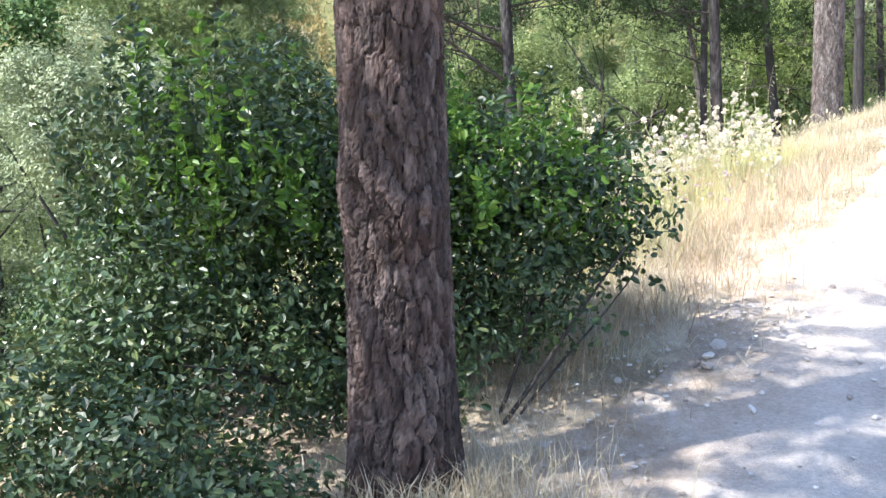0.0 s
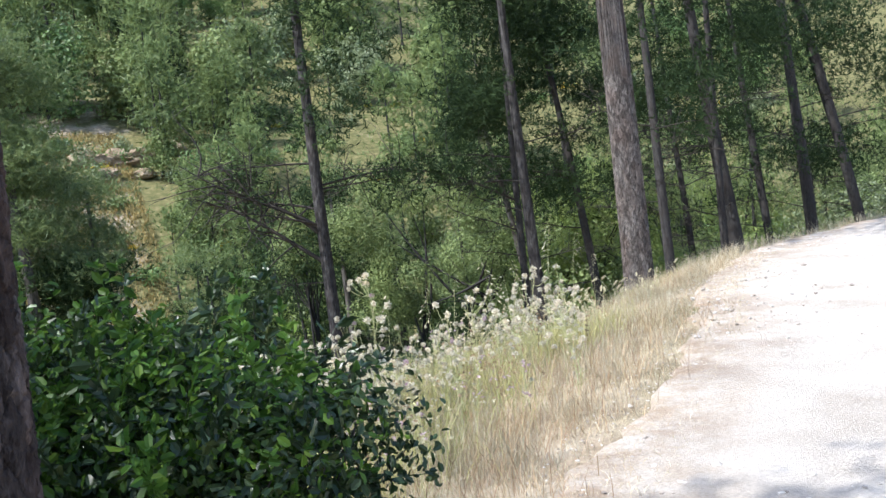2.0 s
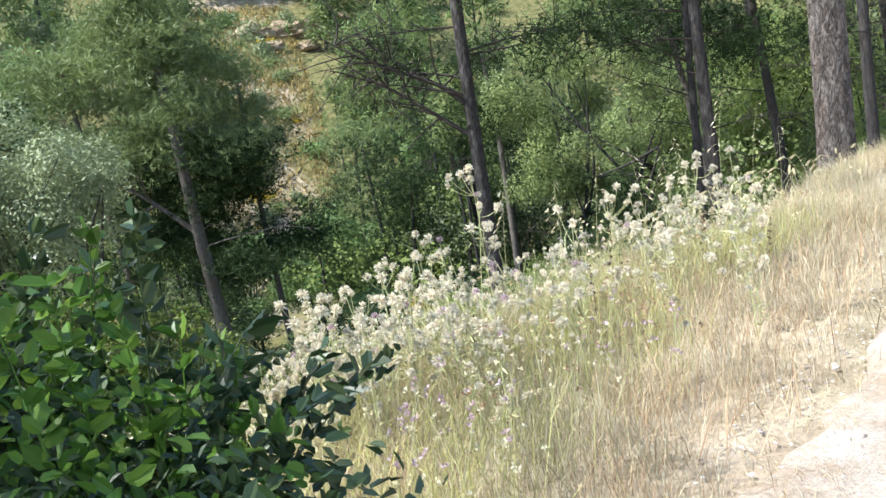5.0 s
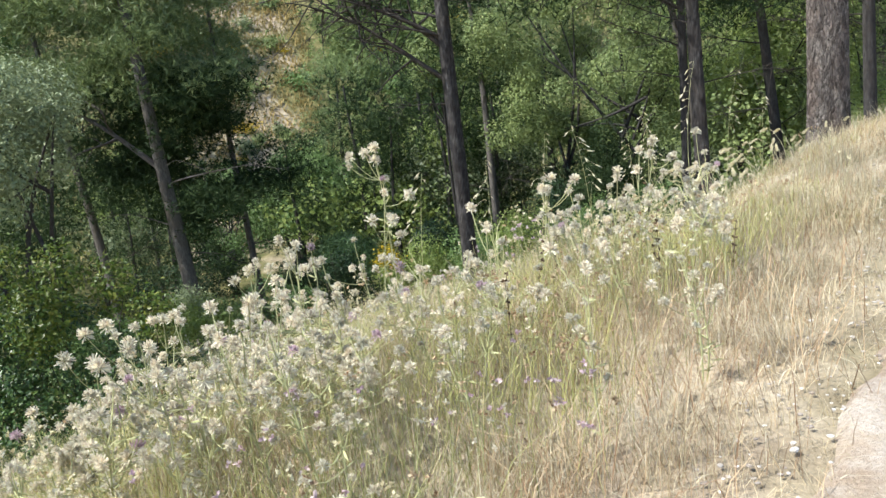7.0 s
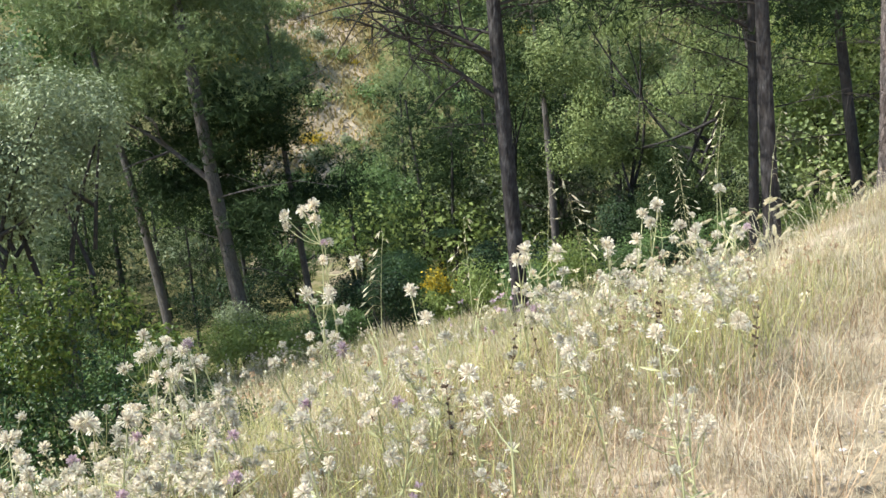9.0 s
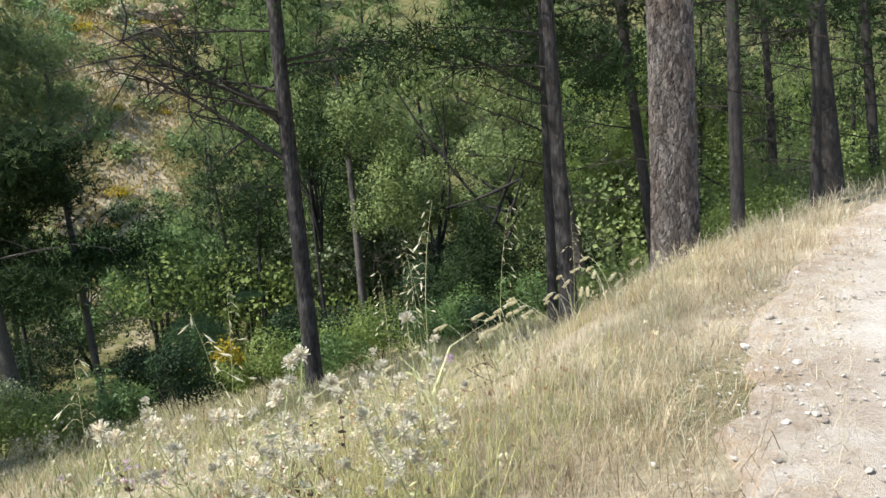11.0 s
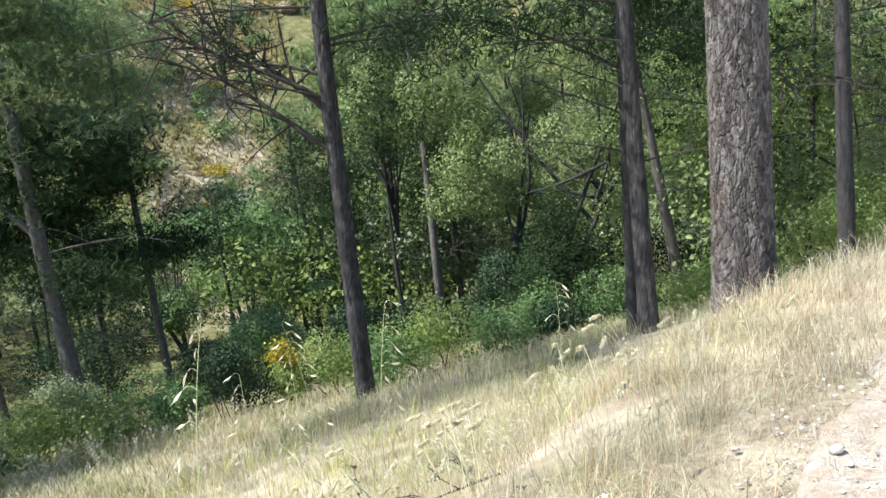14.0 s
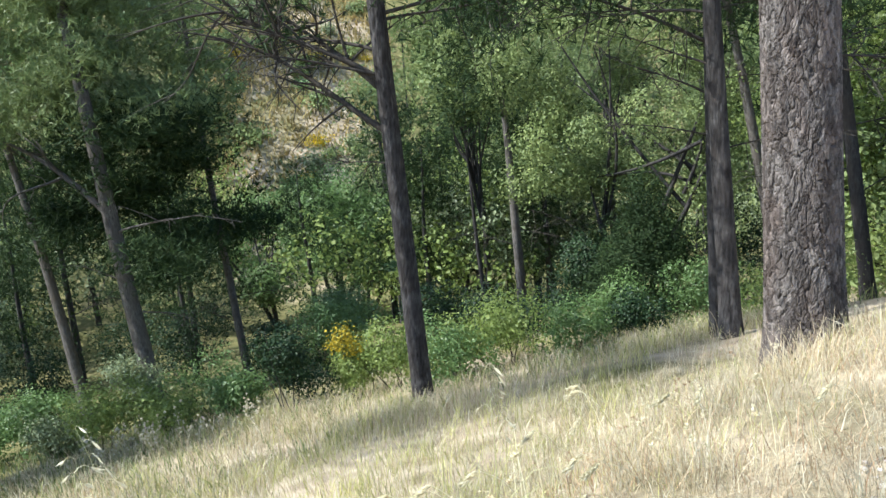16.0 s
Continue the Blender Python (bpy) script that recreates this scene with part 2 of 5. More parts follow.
# ---- the lie of the land ----
EDGE = np.array([(-30, -38), (-12, -14), (-3.2, -2), (-1.7, 0), (0.35, 3.1), (1.3, 4.3), (2.3, 5.65), (2.95, 6.7), (3.7, 7.8), (4.3, 8.9),
                 (4.8, 10.0), (5.6, 11.2), (6.6, 12.3), (8.2, 13.7), (12, 15.6), (20, 18), (45, 22), (120, 28)], float)
PROFILE_S = [-400, -60, -12, -5, -4, 0, 1, 2, 3, 4.5, 7, 9.5, 14, 18, 26, 33, 38, 44, 52, 60, 90, 140, 220, 400, 2500]
PROFILE_Z = [45, 14, 2.2, 0.15, 0, 0, -0.10, -0.45, -1.0, -1.75, -2.8, -3.75, -4.9, -6, -8, -9, -9, -6.5, 0, 5, 17, 36, 58, 85, 120]

BANK_S, BANK_Z = [0.5, 1.3, 2, 3, 4.5, 7], [0, 0.09, 0.33, 0.48, 0.36, 0]  # the bank is steeper beyond the bare patch


def side(x, y):
    """Metres to the left of the road's edge (right: negative)."""
    x, y = np.asarray(x, float), np.asarray(y, float)
    best, sign = np.full(x.shape, 1e9), np.ones(x.shape)
    for (ax, ay), (bx, by) in zip(EDGE[:-1], EDGE[1:]):
        dx, dy = bx - ax, by - ay
        t = np.clip(((x - ax) * dx + (y - ay) * dy) / (dx * dx + dy * dy), 0, 1)
        d = np.hypot(x - ax - t * dx, y - ay - t * dy)
        cr = dx * (y - ay) - dy * (x - ax)
        near = d < best
        best, sign = np.where(near, d, best), np.where(near, np.where(cr >= 0, 1, -1), sign)
    return best * sign


def wobble(x, y, k, seed):
    r = np.random.RandomState(seed)
    z = 0
    for _ in range(5):
        a, p, q = r.uniform(0, 6.28), r.uniform(0, 6.28), r.uniform(0.6, 1.5)
        z = z + np.sin((np.cos(a) * x + np.sin(a) * y) * k * q + p)
    return z / 5


def land(x, y):
    """The ground's height: a level shoulder beside the road, wider at the start of the walk, then the falling slope."""
    x, y = np.asarray(x, float), np.asarray(y, float)
    s = side(x, y)
    s = np.where(s > 0, np.maximum(s - 0.95 * np.clip((10.6 - y) / 2.4, 0, 1) * np.clip(s / 1.5, 0, 1), 0), s)
    z = np.interp(s, PROFILE_S, PROFILE_Z) + 0.012 * np.clip(y, 0, 14) * np.clip(1 - s / 2.5, 0, 1)
    z = z - np.interp(s, BANK_S, BANK_Z) * np.clip((y - 9.0) / 2.0, 0, 1)
    off = np.clip(s - 0.3, 0, 1)
    z = z + off * (0.05 * wobble(x, y, 2.6, 3) + 0.018 * wobble(x, y, 11, 4))
    z = z + np.clip((s - 8) / 20, 0, 1) * 0.5 * wobble(x, y, 0.35, 5) + np.clip((s - 40) / 40, 0, 1) * 3 * wobble(x, y, 0.06, 6)
    return z


def gz(x, y):
    return float(land(np.array([x]), np.array([y]))[0])


def mesh_of(name, v, f, mat, smooth=False):
    me = bpy.data.meshes.new(name)
    me.from_pydata(np.asarray(v).tolist(), [], f.tolist() if hasattr(f, "tolist") else f)
    me.materials.append(mat)
    if smooth:
        me.polygons.foreach_set("use_smooth", [True] * len(me.polygons))
    me.update()
    return me


def part(name, me, parent=None, label=""):
    ob = new(name, me)
    ob.parent = parent
    return tagged(ob, label)


def grid_faces(nr, nc, wrap=False):
    i, j = np.meshgrid(np.arange(nr - 1), np.arange(nc if wrap else nc - 1), indexing="ij")
    a = i * nc + j
    b = i * nc + (j + 1) % nc
    return np.stack([a, b, b + nc, a + nc], -1).reshape(-1, 4)


def spread(lo, hi, step, far, grow=1.18):
    out = list(np.arange(lo, hi + 1e-6, step))
    for end, sgn in ((lo, -1), (hi, 1)):
        p, d = end, step
        while abs(p) < far:
            d *= grow
            p += sgn * d
            out.append(p)
    return np.array(sorted(out))


gx, gy = spread(-12, 22, 0.3, 2200), spread(-6, 32, 0.3, 2200)
GX, GY = np.meshgrid(gx, gy)
GZ = land(GX, GY)
GS = side(GX, GY)
GZ = GZ - 0.05 * np.clip(np.minimum(-GS / 0.3, (GS + 4.1) / 0.3), 0, 1)
ground = tagged(new("ground", mesh_of("ground", np.stack([GX, GY, GZ], -1).reshape(-1, 3), grid_faces(len(gy), len(gx)), M_GROUND, True)),
                "dry straw-coloured soil slope falling into a wooded valley", "ground", kind="structure")

# the open parched slope across the valley
OPEN = np.clip((4.6 + 0.06 * (GY - 55) - np.abs(GX + 9.9 + 0.22 * (GY - 55))) / 1.2, 0, 1) * (GY > 46) * (GY < 84)
cov = ground.data.attributes.new("scrub", "FLOAT", "POINT")
cov.data.foreach_set("value", (np.clip((GS - 11) / 6, 0, 1) * (1 - OPEN) + 0.2 * OPEN).ravel())

# the unpaved road: samples along its left edge, and across
ts = np.concatenate([[0], np.cumsum(np.hypot(*np.diff(EDGE, axis=0).T))])
along = np.concatenate([np.arange(0, 35, 1.0), np.arange(35, 75, 0.12), np.arange(75, ts[-1], 1.5)])
ex, ey = np.interp(along, ts, EDGE[:, 0]), np.interp(along, ts, EDGE[:, 1])
for _ in range(12):
    ex[1:-1], ey[1:-1] = (ex[:-2] + 2 * ex[1:-1] + ex[2:]) / 4, (ey[:-2] + 2 * ey[1:-1] + ey[2:]) / 4
tx, ty = np.gradient(ex), np.gradient(ey)
tl = np.hypot(tx, ty)
nx_, ny_ = -ty / tl, tx / tl
cols = np.concatenate([[0.0, -0.06, -0.14], -np.linspace(0.25, 4.1, 34)])
jag = 0.16 * wobble(along, along * 0, 3.3, 11) + 0.08 * wobble(along, along * 0, 13, 12)
RS = cols[None, :] + (jag[:, None] + 0.1) * np.clip(1 + cols[None, :] / 0.5, 0, 1)
RX, RY = ex[:, None] + nx_[:, None] * RS, ey[:, None] + ny_[:, None] * RS
RZ = 0.012 * np.clip(RY, 0, 14) + 0.014 + 0.012 * wobble(RX, RY, 5, 8) + 0.02 * wobble(RX, RY, 1.4, 9)
RZ[:, 0] -= 0.06
road = tagged(new("road", mesh_of("road", np.stack([RX, RY, RZ], -1).reshape(-1, 3), grid_faces(len(along), len(cols)), M_ROAD, True)),
              "pale sunlit unpaved gravel road with loose stones", "road", kind="structure")
shd = road.data.attributes.new("shoulder", "FLOAT", "POINT")
shd.data.foreach_set("value", (np.clip(1.05 + RS / 0.75, 0, 1) ** 0.8).ravel())


# ---- plant builders ----
def unit(v):
    return v / np.maximum(np.linalg.norm(v, axis=-1, keepdims=True), 1e-9)


def leaves_at(r, c, out, length, width, fold=0.25, spread_=0.9, face=None, oval=False):
    """A leaf for each centre: four corners (oval: eight), folded along the midrib; face: the way that the blades turn their upper side."""
    n = len(c)
    d = unit(out + spread_ * r.normal(size=(n, 3)))
    if face is None:
        s = unit(np.cross(d, r.normal(size=(n, 3))))
    else:
        up = unit(face + 0.5 * r.normal(size=(n, 3)))
        d = unit(np.cross(up, r.normal(size=(n, 3))))
        s = np.cross(d, up)
    up = np.cross(s, d)
    k = r.uniform(0.6, 1.35, (n, 1))
    L, W = length * k, width * k
    mid = c + d * L * 0.5
    if oval:  # two halves that meet at the midrib, bent down towards the tip
        a, b, tip = c + d * L * 0.22, c + d * L * 0.68 - up * L * 0.03, c + d * L - up * L * 0.14
        rise = up * W * fold
        v = np.stack([c, a + s * W * 0.8 + rise, b + s * W * 0.85 + rise, tip, b - s * W * 0.85 + rise, a - s * W * 0.8 + rise], 1).reshape(-1, 3)
        return v, ((6 * np.arange(n))[:, None, None] + np.array([[0, 1, 2, 3], [0, 3, 4, 5]])).reshape(-1, 4)
    v = np.stack([c, mid + s * W + up * W * fold, c + d * L, mid - s * W + up * W * fold], 1).reshape(-1, 3)
    f = np.arange(4 * n).reshape(-1, 4)
    return v, f


def blades(r, p, h, lean, width, bend=0.45):
    """Grass blades from p: two quads' worth of ribbon each, ending in a tip."""
    n = len(p)
    a = r.uniform(0, 6.283, n)
    d = np.stack([np.cos(a), np.sin(a), 0 * a], -1)
    s = np.stack([-np.sin(a + r.normal(0, 0.6, n)), np.cos(a + r.normal(0, 0.6, n)), 0 * a], -1) * (width * r.uniform(0.6, 1.4, n))[:, None]
    h = h[:, None]
    ln = (lean * r.uniform(0.2, 1.6, n))[:, None]
    up = np.array([0, 0, 1.0])
    m = p + up * h * 0.55 + d * h * ln * 0.35
    t = p + up * h * (1 - bend * ln * 0.5) + d * h * ln
    v = np.stack([p - s, p + s, m + s * 0.8, m - s * 0.8, t], 1).reshape(-1, 3)
    i = 5 * np.arange(n)[:, None]
    return v, (i + [0, 1, 2, 3]).tolist() + (i + [3, 2, 4]).tolist()


def tube(pts, rad, n=6, close=False):
    pts, rad = np.asarray(pts, float), np.asarray(rad, float)
    tan = unit(np.gradient(pts, axis=0))
    ref = np.array([0.31, 0.2, 0.93]) if abs(tan[0, 2]) < 0.8 else np.array([1.0, 0.1, 0])
    s = unit(np.cross(tan, ref))
    b = np.cross(tan, s)
    a = np.arange(n) * 6.28318 / n
    ring = pts[:, None] + rad[:, None, None] * (np.cos(a)[None, :, None] * s[:, None] + np.sin(a)[None, :, None] * b[:, None])
    return ring.reshape(-1, 3), grid_faces(len(pts), n, True)


class Pile:
    """Collects vertices and faces into one mesh."""

    def __init__(self):
        self.v, self.f, self.n = [], [], 0

    def add(self, vf):
        v, f = vf
        f = f.tolist() if hasattr(f, "tolist") else f
        self.f += [[i + self.n for i in q] for q in f]
        self.v.append(v)
        self.n += len(v)
        return self

    def mesh(self, name, mat, smooth=False):
        return mesh_of(name, np.concatenate(self.v), self.f, mat, smooth)


def worley(u, v, per_u, seed):
    """Distance to the border between cells, in a strip that closes round at per_u."""
    r = np.random.RandomState(seed)
    jx, jy = r.uniform(0, 1, (per_u, 997)), r.uniform(0, 1, (per_u, 997))
    iu, iv = np.floor(u).astype(int), np.floor(v).astype(int)
    f1, f2, own = np.full(u.shape, 9.0), np.full(u.shape, 9.0), np.zeros(u.shape)
    tone = r.uniform(0, 1, (per_u, 997))
    for a in (-1, 0, 1):
        for b in (-1, 0, 1):
            cu, cv = iu + a, iv + b
            d = np.hypot(cu + jx[cu % per_u, cv % 997] - u, cv + jy[cu % per_u, cv % 997] - v)
            f2 = np.where(d < f1, f1, np.minimum(f2, d))
            own = np.where(d < f1, tone[cu % per_u, cv % 997], own)
            f1 = np.minimum(f1, d)
    return f2 - f1, own


def trunk_line(base, height, lean, bow, r, n, dense=0.0):
    """dense: up to this height the rings lie close."""
    z = np.linspace(0, 1, n)
    if dense:
        z = np.concatenate([np.linspace(0, dense / height, n - 14, endpoint=False), np.linspace(dense / height, 1, 14)])
    ph = r.uniform(0, 6.28, 4)
    x = lean[0] * z * height + bow * (np.sin(3.1 * z + ph[0]) - math.sin(ph[0])) + 0.3 * bow * np.sin(9 * z + ph[1]) * z
    y = lean[1] * z * height + bow * (np.sin(2.7 * z + ph[2]) - math.sin(ph[2])) + 0.3 * bow * np.sin(8 * z + ph[3]) * z
    return np.stack([base[0] + x, base[1] + y, base[2] + z * height], -1)


def bark_trunk(name, line, r0, r1, mat, n=20, relief=0.0, cells=16, tall=1.7, seed=1, flare=0.35, knots=()):
    """A trunk along a line, with a flared foot; relief gives it real bark plates."""
    k = len(line)
    hh = line[:, 2] - line[0, 2]
    z = hh / hh[-1]
    rad = r0 + (r1 - r0) * z + r0 * flare * np.exp(-hh / 0.22)
    a = np.arange(n) * 6.28318 / n
    r = np.random.RandomState(seed)
    lump = 1 + 0.05 * np.sin(2 * a + 3 * z[:, None] + r.uniform(0, 6)) + 0.035 * np.sin(3 * a - 5 * z[:, None] + r.uniform(0, 6))
    lump = lump + flare * 0.35 * np.exp(-hh / 0.2)[:, None] * np.sin(5 * a + r.uniform(0, 6))[None]
    R = rad[:, None] * lump
    if relief:
        cell = 6.28318 * r0 / cells
        u, v = (a / 6.28318 * cells)[None] + 0 * R, hh[:, None] / (cell * tall) + 0 * R
        rag = 1.0 if cells > 30 else 0.5  # small plates have the more ragged borders
        for amp, top in ((0.28 * rag, 6), (0.17 * rag, 18), (0.10 * rag, 45)):
            for _ in range(4):
                q, w = r.randint(-top, top + 1), r.uniform(-1, 1) * top / r0 * 0.5
                ph = r.uniform(0, 6.28, 2)
                u = u + 0.5 * amp * np.sin(q * a[None] + w * hh[:, None] + ph[0])
                v = v + 0.5 * amp * np.sin(q * a[None] + w * hh[:, None] + ph[1])
        u = u % cells
        d, tone = worley(u, v, cells, seed)
        d2, tone2 = worley((u * 2) % (2 * cells), v * 2.3 + 40, 2 * cells, seed + 1)
        plate = np.clip(d * 6.5, 0, 1) ** 0.8
        R = R + relief * (plate - 0.6) + relief * 0.4 * np.clip(d2 * 4, 0, 1) * plate + relief * 0.12 * r.normal(size=R.shape)
    for kh, ka, kr in knots:
        q = np.hypot((hh[:, None] - kh) / kr, ((a[None] - ka + 3.14159) % 6.28318 - 3.14159) * r0 / kr)
        R = R + kr * 0.45 * np.exp(-q ** 2 * 0.7) - kr * 0.55 * np.exp(-q ** 2 * 5)
    v = np.stack([line[:, None, 0] + R * np.cos(a), line[:, None, 1] + R * np.sin(a), line[:, None, 2] + 0 * R], -1)
    me = mesh_of(name, v.reshape(-1, 3), grid_faces(k, n, True), mat, not relief)
    if relief:
        me.attributes.new("tone", "FLOAT", "POINT").data.foreach_set("value", (0.55 * tone + 0.45 * tone2).ravel())
        me.attributes.new("plate", "FLOAT", "POINT").data.foreach_set("value", plate.ravel())
    return me


def bough(r, start, direction, length, r0, droop=0.12, twigs=6, wig=0.2):
    """A bare limb with side twigs, in one mesh."""
    pile = Pile()

    def limb(p, d, ln, rad, depth):
        n = 9
        t = np.linspace(0, 1, n)
        side_ = unit(np.cross(d, [0.1, 0.2, 1.0]))
        w = r.normal(0, wig, 3)
        pts = p + np.outer(t * ln, d) + np.outer(np.sin(t * 4 + w[0] * 9) * t * ln * w[1], side_)
        pts[:, 2] -= droop * ln * t ** 2 - ln * w[2] * 0.4 * np.sin(3 * t) * t
        pile.add(tube(pts, np.maximum(rad * (1 - 0.82 * t), 0.0028), (6, 4, 3)[depth]))
        if depth < 2:
            for _ in range(twigs if depth == 0 else 3):
                k = r.randint(2, n - 1)
                dd = unit(d * r.uniform(0.3, 1) + 0.75 * r.normal(size=3) + [0, 0, -0.15 * depth])
                limb(pts[k], dd, ln * r.uniform(0.22, 0.5), rad * 0.45, depth + 1)

    limb(np.asarray(start, float), unit(np.asarray(direction, float)), length, r0, 0)
    return pile


def needle_crown(r, centres, size, per, mat, length=0.2, width=0.012):
    """Tufts of needles about the given centres."""
    n = len(centres) * per
    c0 = np.repeat(centres, per, 0)
    off = r.normal(size=(n, 3)) * np.repeat(r.uniform(0.5, 1.2, (len(centres), 1)), per, 0) * size * [1, 1, 0.55]
    c = c0 + off
    tuft = np.repeat(unit(r.normal(size=(n // 5 + 1, 3)) + [0, 0, 0.5]), 5, 0)[:n]
    c = np.repeat(c[::5], 5, 0)[:n]
    d = unit(tuft + 0.55 * r.normal(size=(n, 3)))
    s = unit(np.cross(d, unit(off) + [0, 0, 0.3] + 0.35 * r.normal(size=(n, 3)))) * width
    L = length * r.uniform(0.6, 1.3, (n, 1))
    v = np.stack([c - s, c + s, c + d * L], 1).reshape(-1, 3)
    return mesh_of("crown", v, np.arange(3 * n).reshape(-1, 3), mat)


def leaf_crown(r, lobes, n, length, width, mat, core=0.62, order=1.0, oval=False):
    """Leaves on twigs round uneven lobes (x, y, z, radius, flatness)."""
    lobes = np.array(lobes, float)
    wt = lobes[:, 3] ** 2
    pick = r.choice(len(lobes), n // 6, p=wt / wt.sum())
    o = unit(r.normal(size=(len(pick), 3)))
    rr = lobes[pick, 3] * (core + (1 - core) * r.uniform(0, 1, len(pick)) ** 0.5) * (1 + 0.22 * np.sin(o[:, 0] * 5 + pick) * np.cos(o[:, 2] * 6 + pick * 2))
    tw = lobes[pick, :3] + o * rr[:, None] * np.stack([np.ones(len(pick)), np.ones(len(pick)), lobes[pick, 4]], -1)
    c = np.repeat(tw, 6, 0) + r.normal(0, length * 1.2, (6 * len(tw), 3))
    return leaves_at(r, c, np.repeat(o, 6, 0) + [0, 0, 0.25], length, width, face=order * (np.repeat(o, 6, 0) + [0, 0, 0.35]), oval=oval)


def thing(name, x, y, z, label, category, group=""):
    return tagged(new(name), label, category, group), (x, y, z)


def place(ob, p, turn=0.0, size=1.0):
    ob.matrix_basis = Matrix.LocRotScale(p, Euler((0, 0, turn)), (size,) * 3)
    return ob


# ---- pines along the road and down the slope ----
def pine(x, y, r0, height, lean=(0, 0), bow=0.06, mat=M_BARK_GREY, label="", n=20, rings=60, relief=0.0, cells=16, tall=1.7, dead=(), crown_from=None,
         crown_r=2.4, tufts=120, per=110, needle=M_NEEDLE, seed=1, dz=0.0, r_top=0.35, size=0.42, skew=(0, 0), dense=0.0, knots=(), limb_mat=None, tip=None):
    """dead: bare limbs as (height, azimuth in degrees, rise, length, radius)."""
    r = np.random.RandomState(seed)
    root, _ = thing("pine_tree", x, y, 0, label, "pine tree", "pines of the slope")
    z0 = gz(x, y) - 0.12 + dz
    root.location = (x, y, z0)
    line = trunk_line((0, 0, 0), height, lean, bow, r, rings, dense)
    up = line[:, 2]
    part("trunk", bark_trunk("trunk", line, r0, r0 * r_top, mat, n, relief, cells, tall, seed, knots=knots), root)
    for hgt, az, rise, ln, rad in dead:
        k = int(np.argmin(np.abs(up - hgt)))
        a = radians(az)
        part("bare_limb", bough(r, line[k], (math.cos(a), math.sin(a), rise), ln, rad, twigs=4 if limb_mat else 13).mesh("bare_limb", limb_mat or M_TWIG, True), root, "bleached leafless limb" if limb_mat else "dead leafless limb with fine twigs")
    if crown_from is not None:
        cs = []
        for _ in range(max(8, tufts // 7)):  # pads of foliage, seven tufts each, with gaps between them
            t = r.uniform(0, 1)
            k = int(np.argmin(np.abs(up - (crown_from + (height - crown_from) * t))))
            rad = crown_r * (1 - 0.75 * t) * r.uniform(0.15, 1.05)
            a = r.uniform(0, 6.28)
            pad = line[k] + [rad * math.cos(a) + skew[0] * (1 - t), rad * math.sin(a) + skew[1] * (1 - t), rad * r.uniform(-0.15, 0.35)]
            cs += [pad + r.normal(size=3) * [0.42, 0.42, 0.2] for _ in range(7)]
        cs = np.array(cs)
        # with tip, the upper tufts take a lighter needle colour in place of sunlight
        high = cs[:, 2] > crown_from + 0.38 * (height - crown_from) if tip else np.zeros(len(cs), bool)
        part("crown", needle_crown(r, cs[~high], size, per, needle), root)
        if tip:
            part("upper_crown", needle_crown(r, cs[high], size, per, tip), root, "upper needles in a lighter colour that imitates sunlight")
    return root


# the stout pine at the start of the walk, its bark in deep plates
# its unseen crown is shifted off the trunk to steer where shade falls
pine(-0.17, 2.84, 0.152, 9.5, (0.035, 0.0), 0.02, M_BARK_DARK, "stout pine with deeply furrowed dark grey-brown bark beside the road", 190, 280, 0.0125, 23, 2.7, (),
     5.4, 2.0, 100, 140, seed=11, r_top=0.5, skew=(-3.4, -2.8), dense=2.3, knots=((1.02, -1.08, 0.055), (1.30, -1.95, 0.055), (1.10, -2.35, 0.085), (0.95, -1.65, 0.05)))
# an unseen neighbour down the slope, added to shade the start of the walk
pine(-3.4, 1.0, 0.14, 9.0, (0.02, 0), 0.05, label="unseen pine on the slope added for its shade on the bush", rings=40, crown_from=3.6, crown_r=2.7, tufts=185, per=130, seed=23)
# an unseen tall one further down, added to lay shade on the slope below the bank
pine(-8.9, 15.4, 0.22, 22.0, (0.01, 0), 0.06, label="unseen tall pine further down added to shade the slope", rings=60, crown_from=15.2, crown_r=3.2, tufts=210, per=120, seed=24)
# the large pine further on
pine(5.40, 13.25, 0.195, 10.5, (-0.012, 0), 0.03, M_BARK_RED, "large pine with scaly brown bark on the grassy verge", 240, 460, 0.0085, 34, 2.5,
     ((2.4, -10, 0.1, 1.1, 0.012), (1.75, 10, -0.1, 0.7, 0.01)), 6.2, 3.2, 130, 150, seed=12, r_top=0.6, dense=3.2)
pine(1.72, 20.95, 0.155, 12.0, (-0.022, 0), 0.05, mat=M_BARK_PLATE, label="slender grey pine with bare lower limbs on the slope", rings=150, n=40, relief=0.006, cells=14, tall=1.8,
     dead=((4.1, 178, 0.75, 3.0, 0.052), (4.7, 172, 1.05, 2.8, 0.055), (4.85, 186, 0.75, 3.4, 0.048), (5.7, 12, 0.15, 2.4, 0.032), (5.2, 160, 0.35, 2.8, 0.03), (5.6, 20, 0.2, 2.2, 0.026), (4.9, 200, 0.3, 2.4, 0.026), (6.2, 190, 0.1, 2.4, 0.024), (3.7, 150, 0.1, 1.2, 0.014)),
     crown_from=5.1, crown_r=2.7, tufts=130, seed=13, r_top=0.45)
pine(6.02, 20.35, 0.14, 11.5, (-0.02, 0), 0.05, mat=M_BARK_PLATE, label="dark slender pine, one of a close pair", rings=90, n=30, relief=0.005, cells=12,
     dead=((4.3, 170, 0.3, 2.2, 0.02), (3.6, 160, 0.5, 1.6, 0.018), (2.6, 10, 0.2, 1.4, 0.014), (5.0, 30, 0.2, 1.8, 0.018)), crown_from=4.4, crown_r=2.6, tufts=150, per=150, seed=14, skew=(0.5, 2.0))
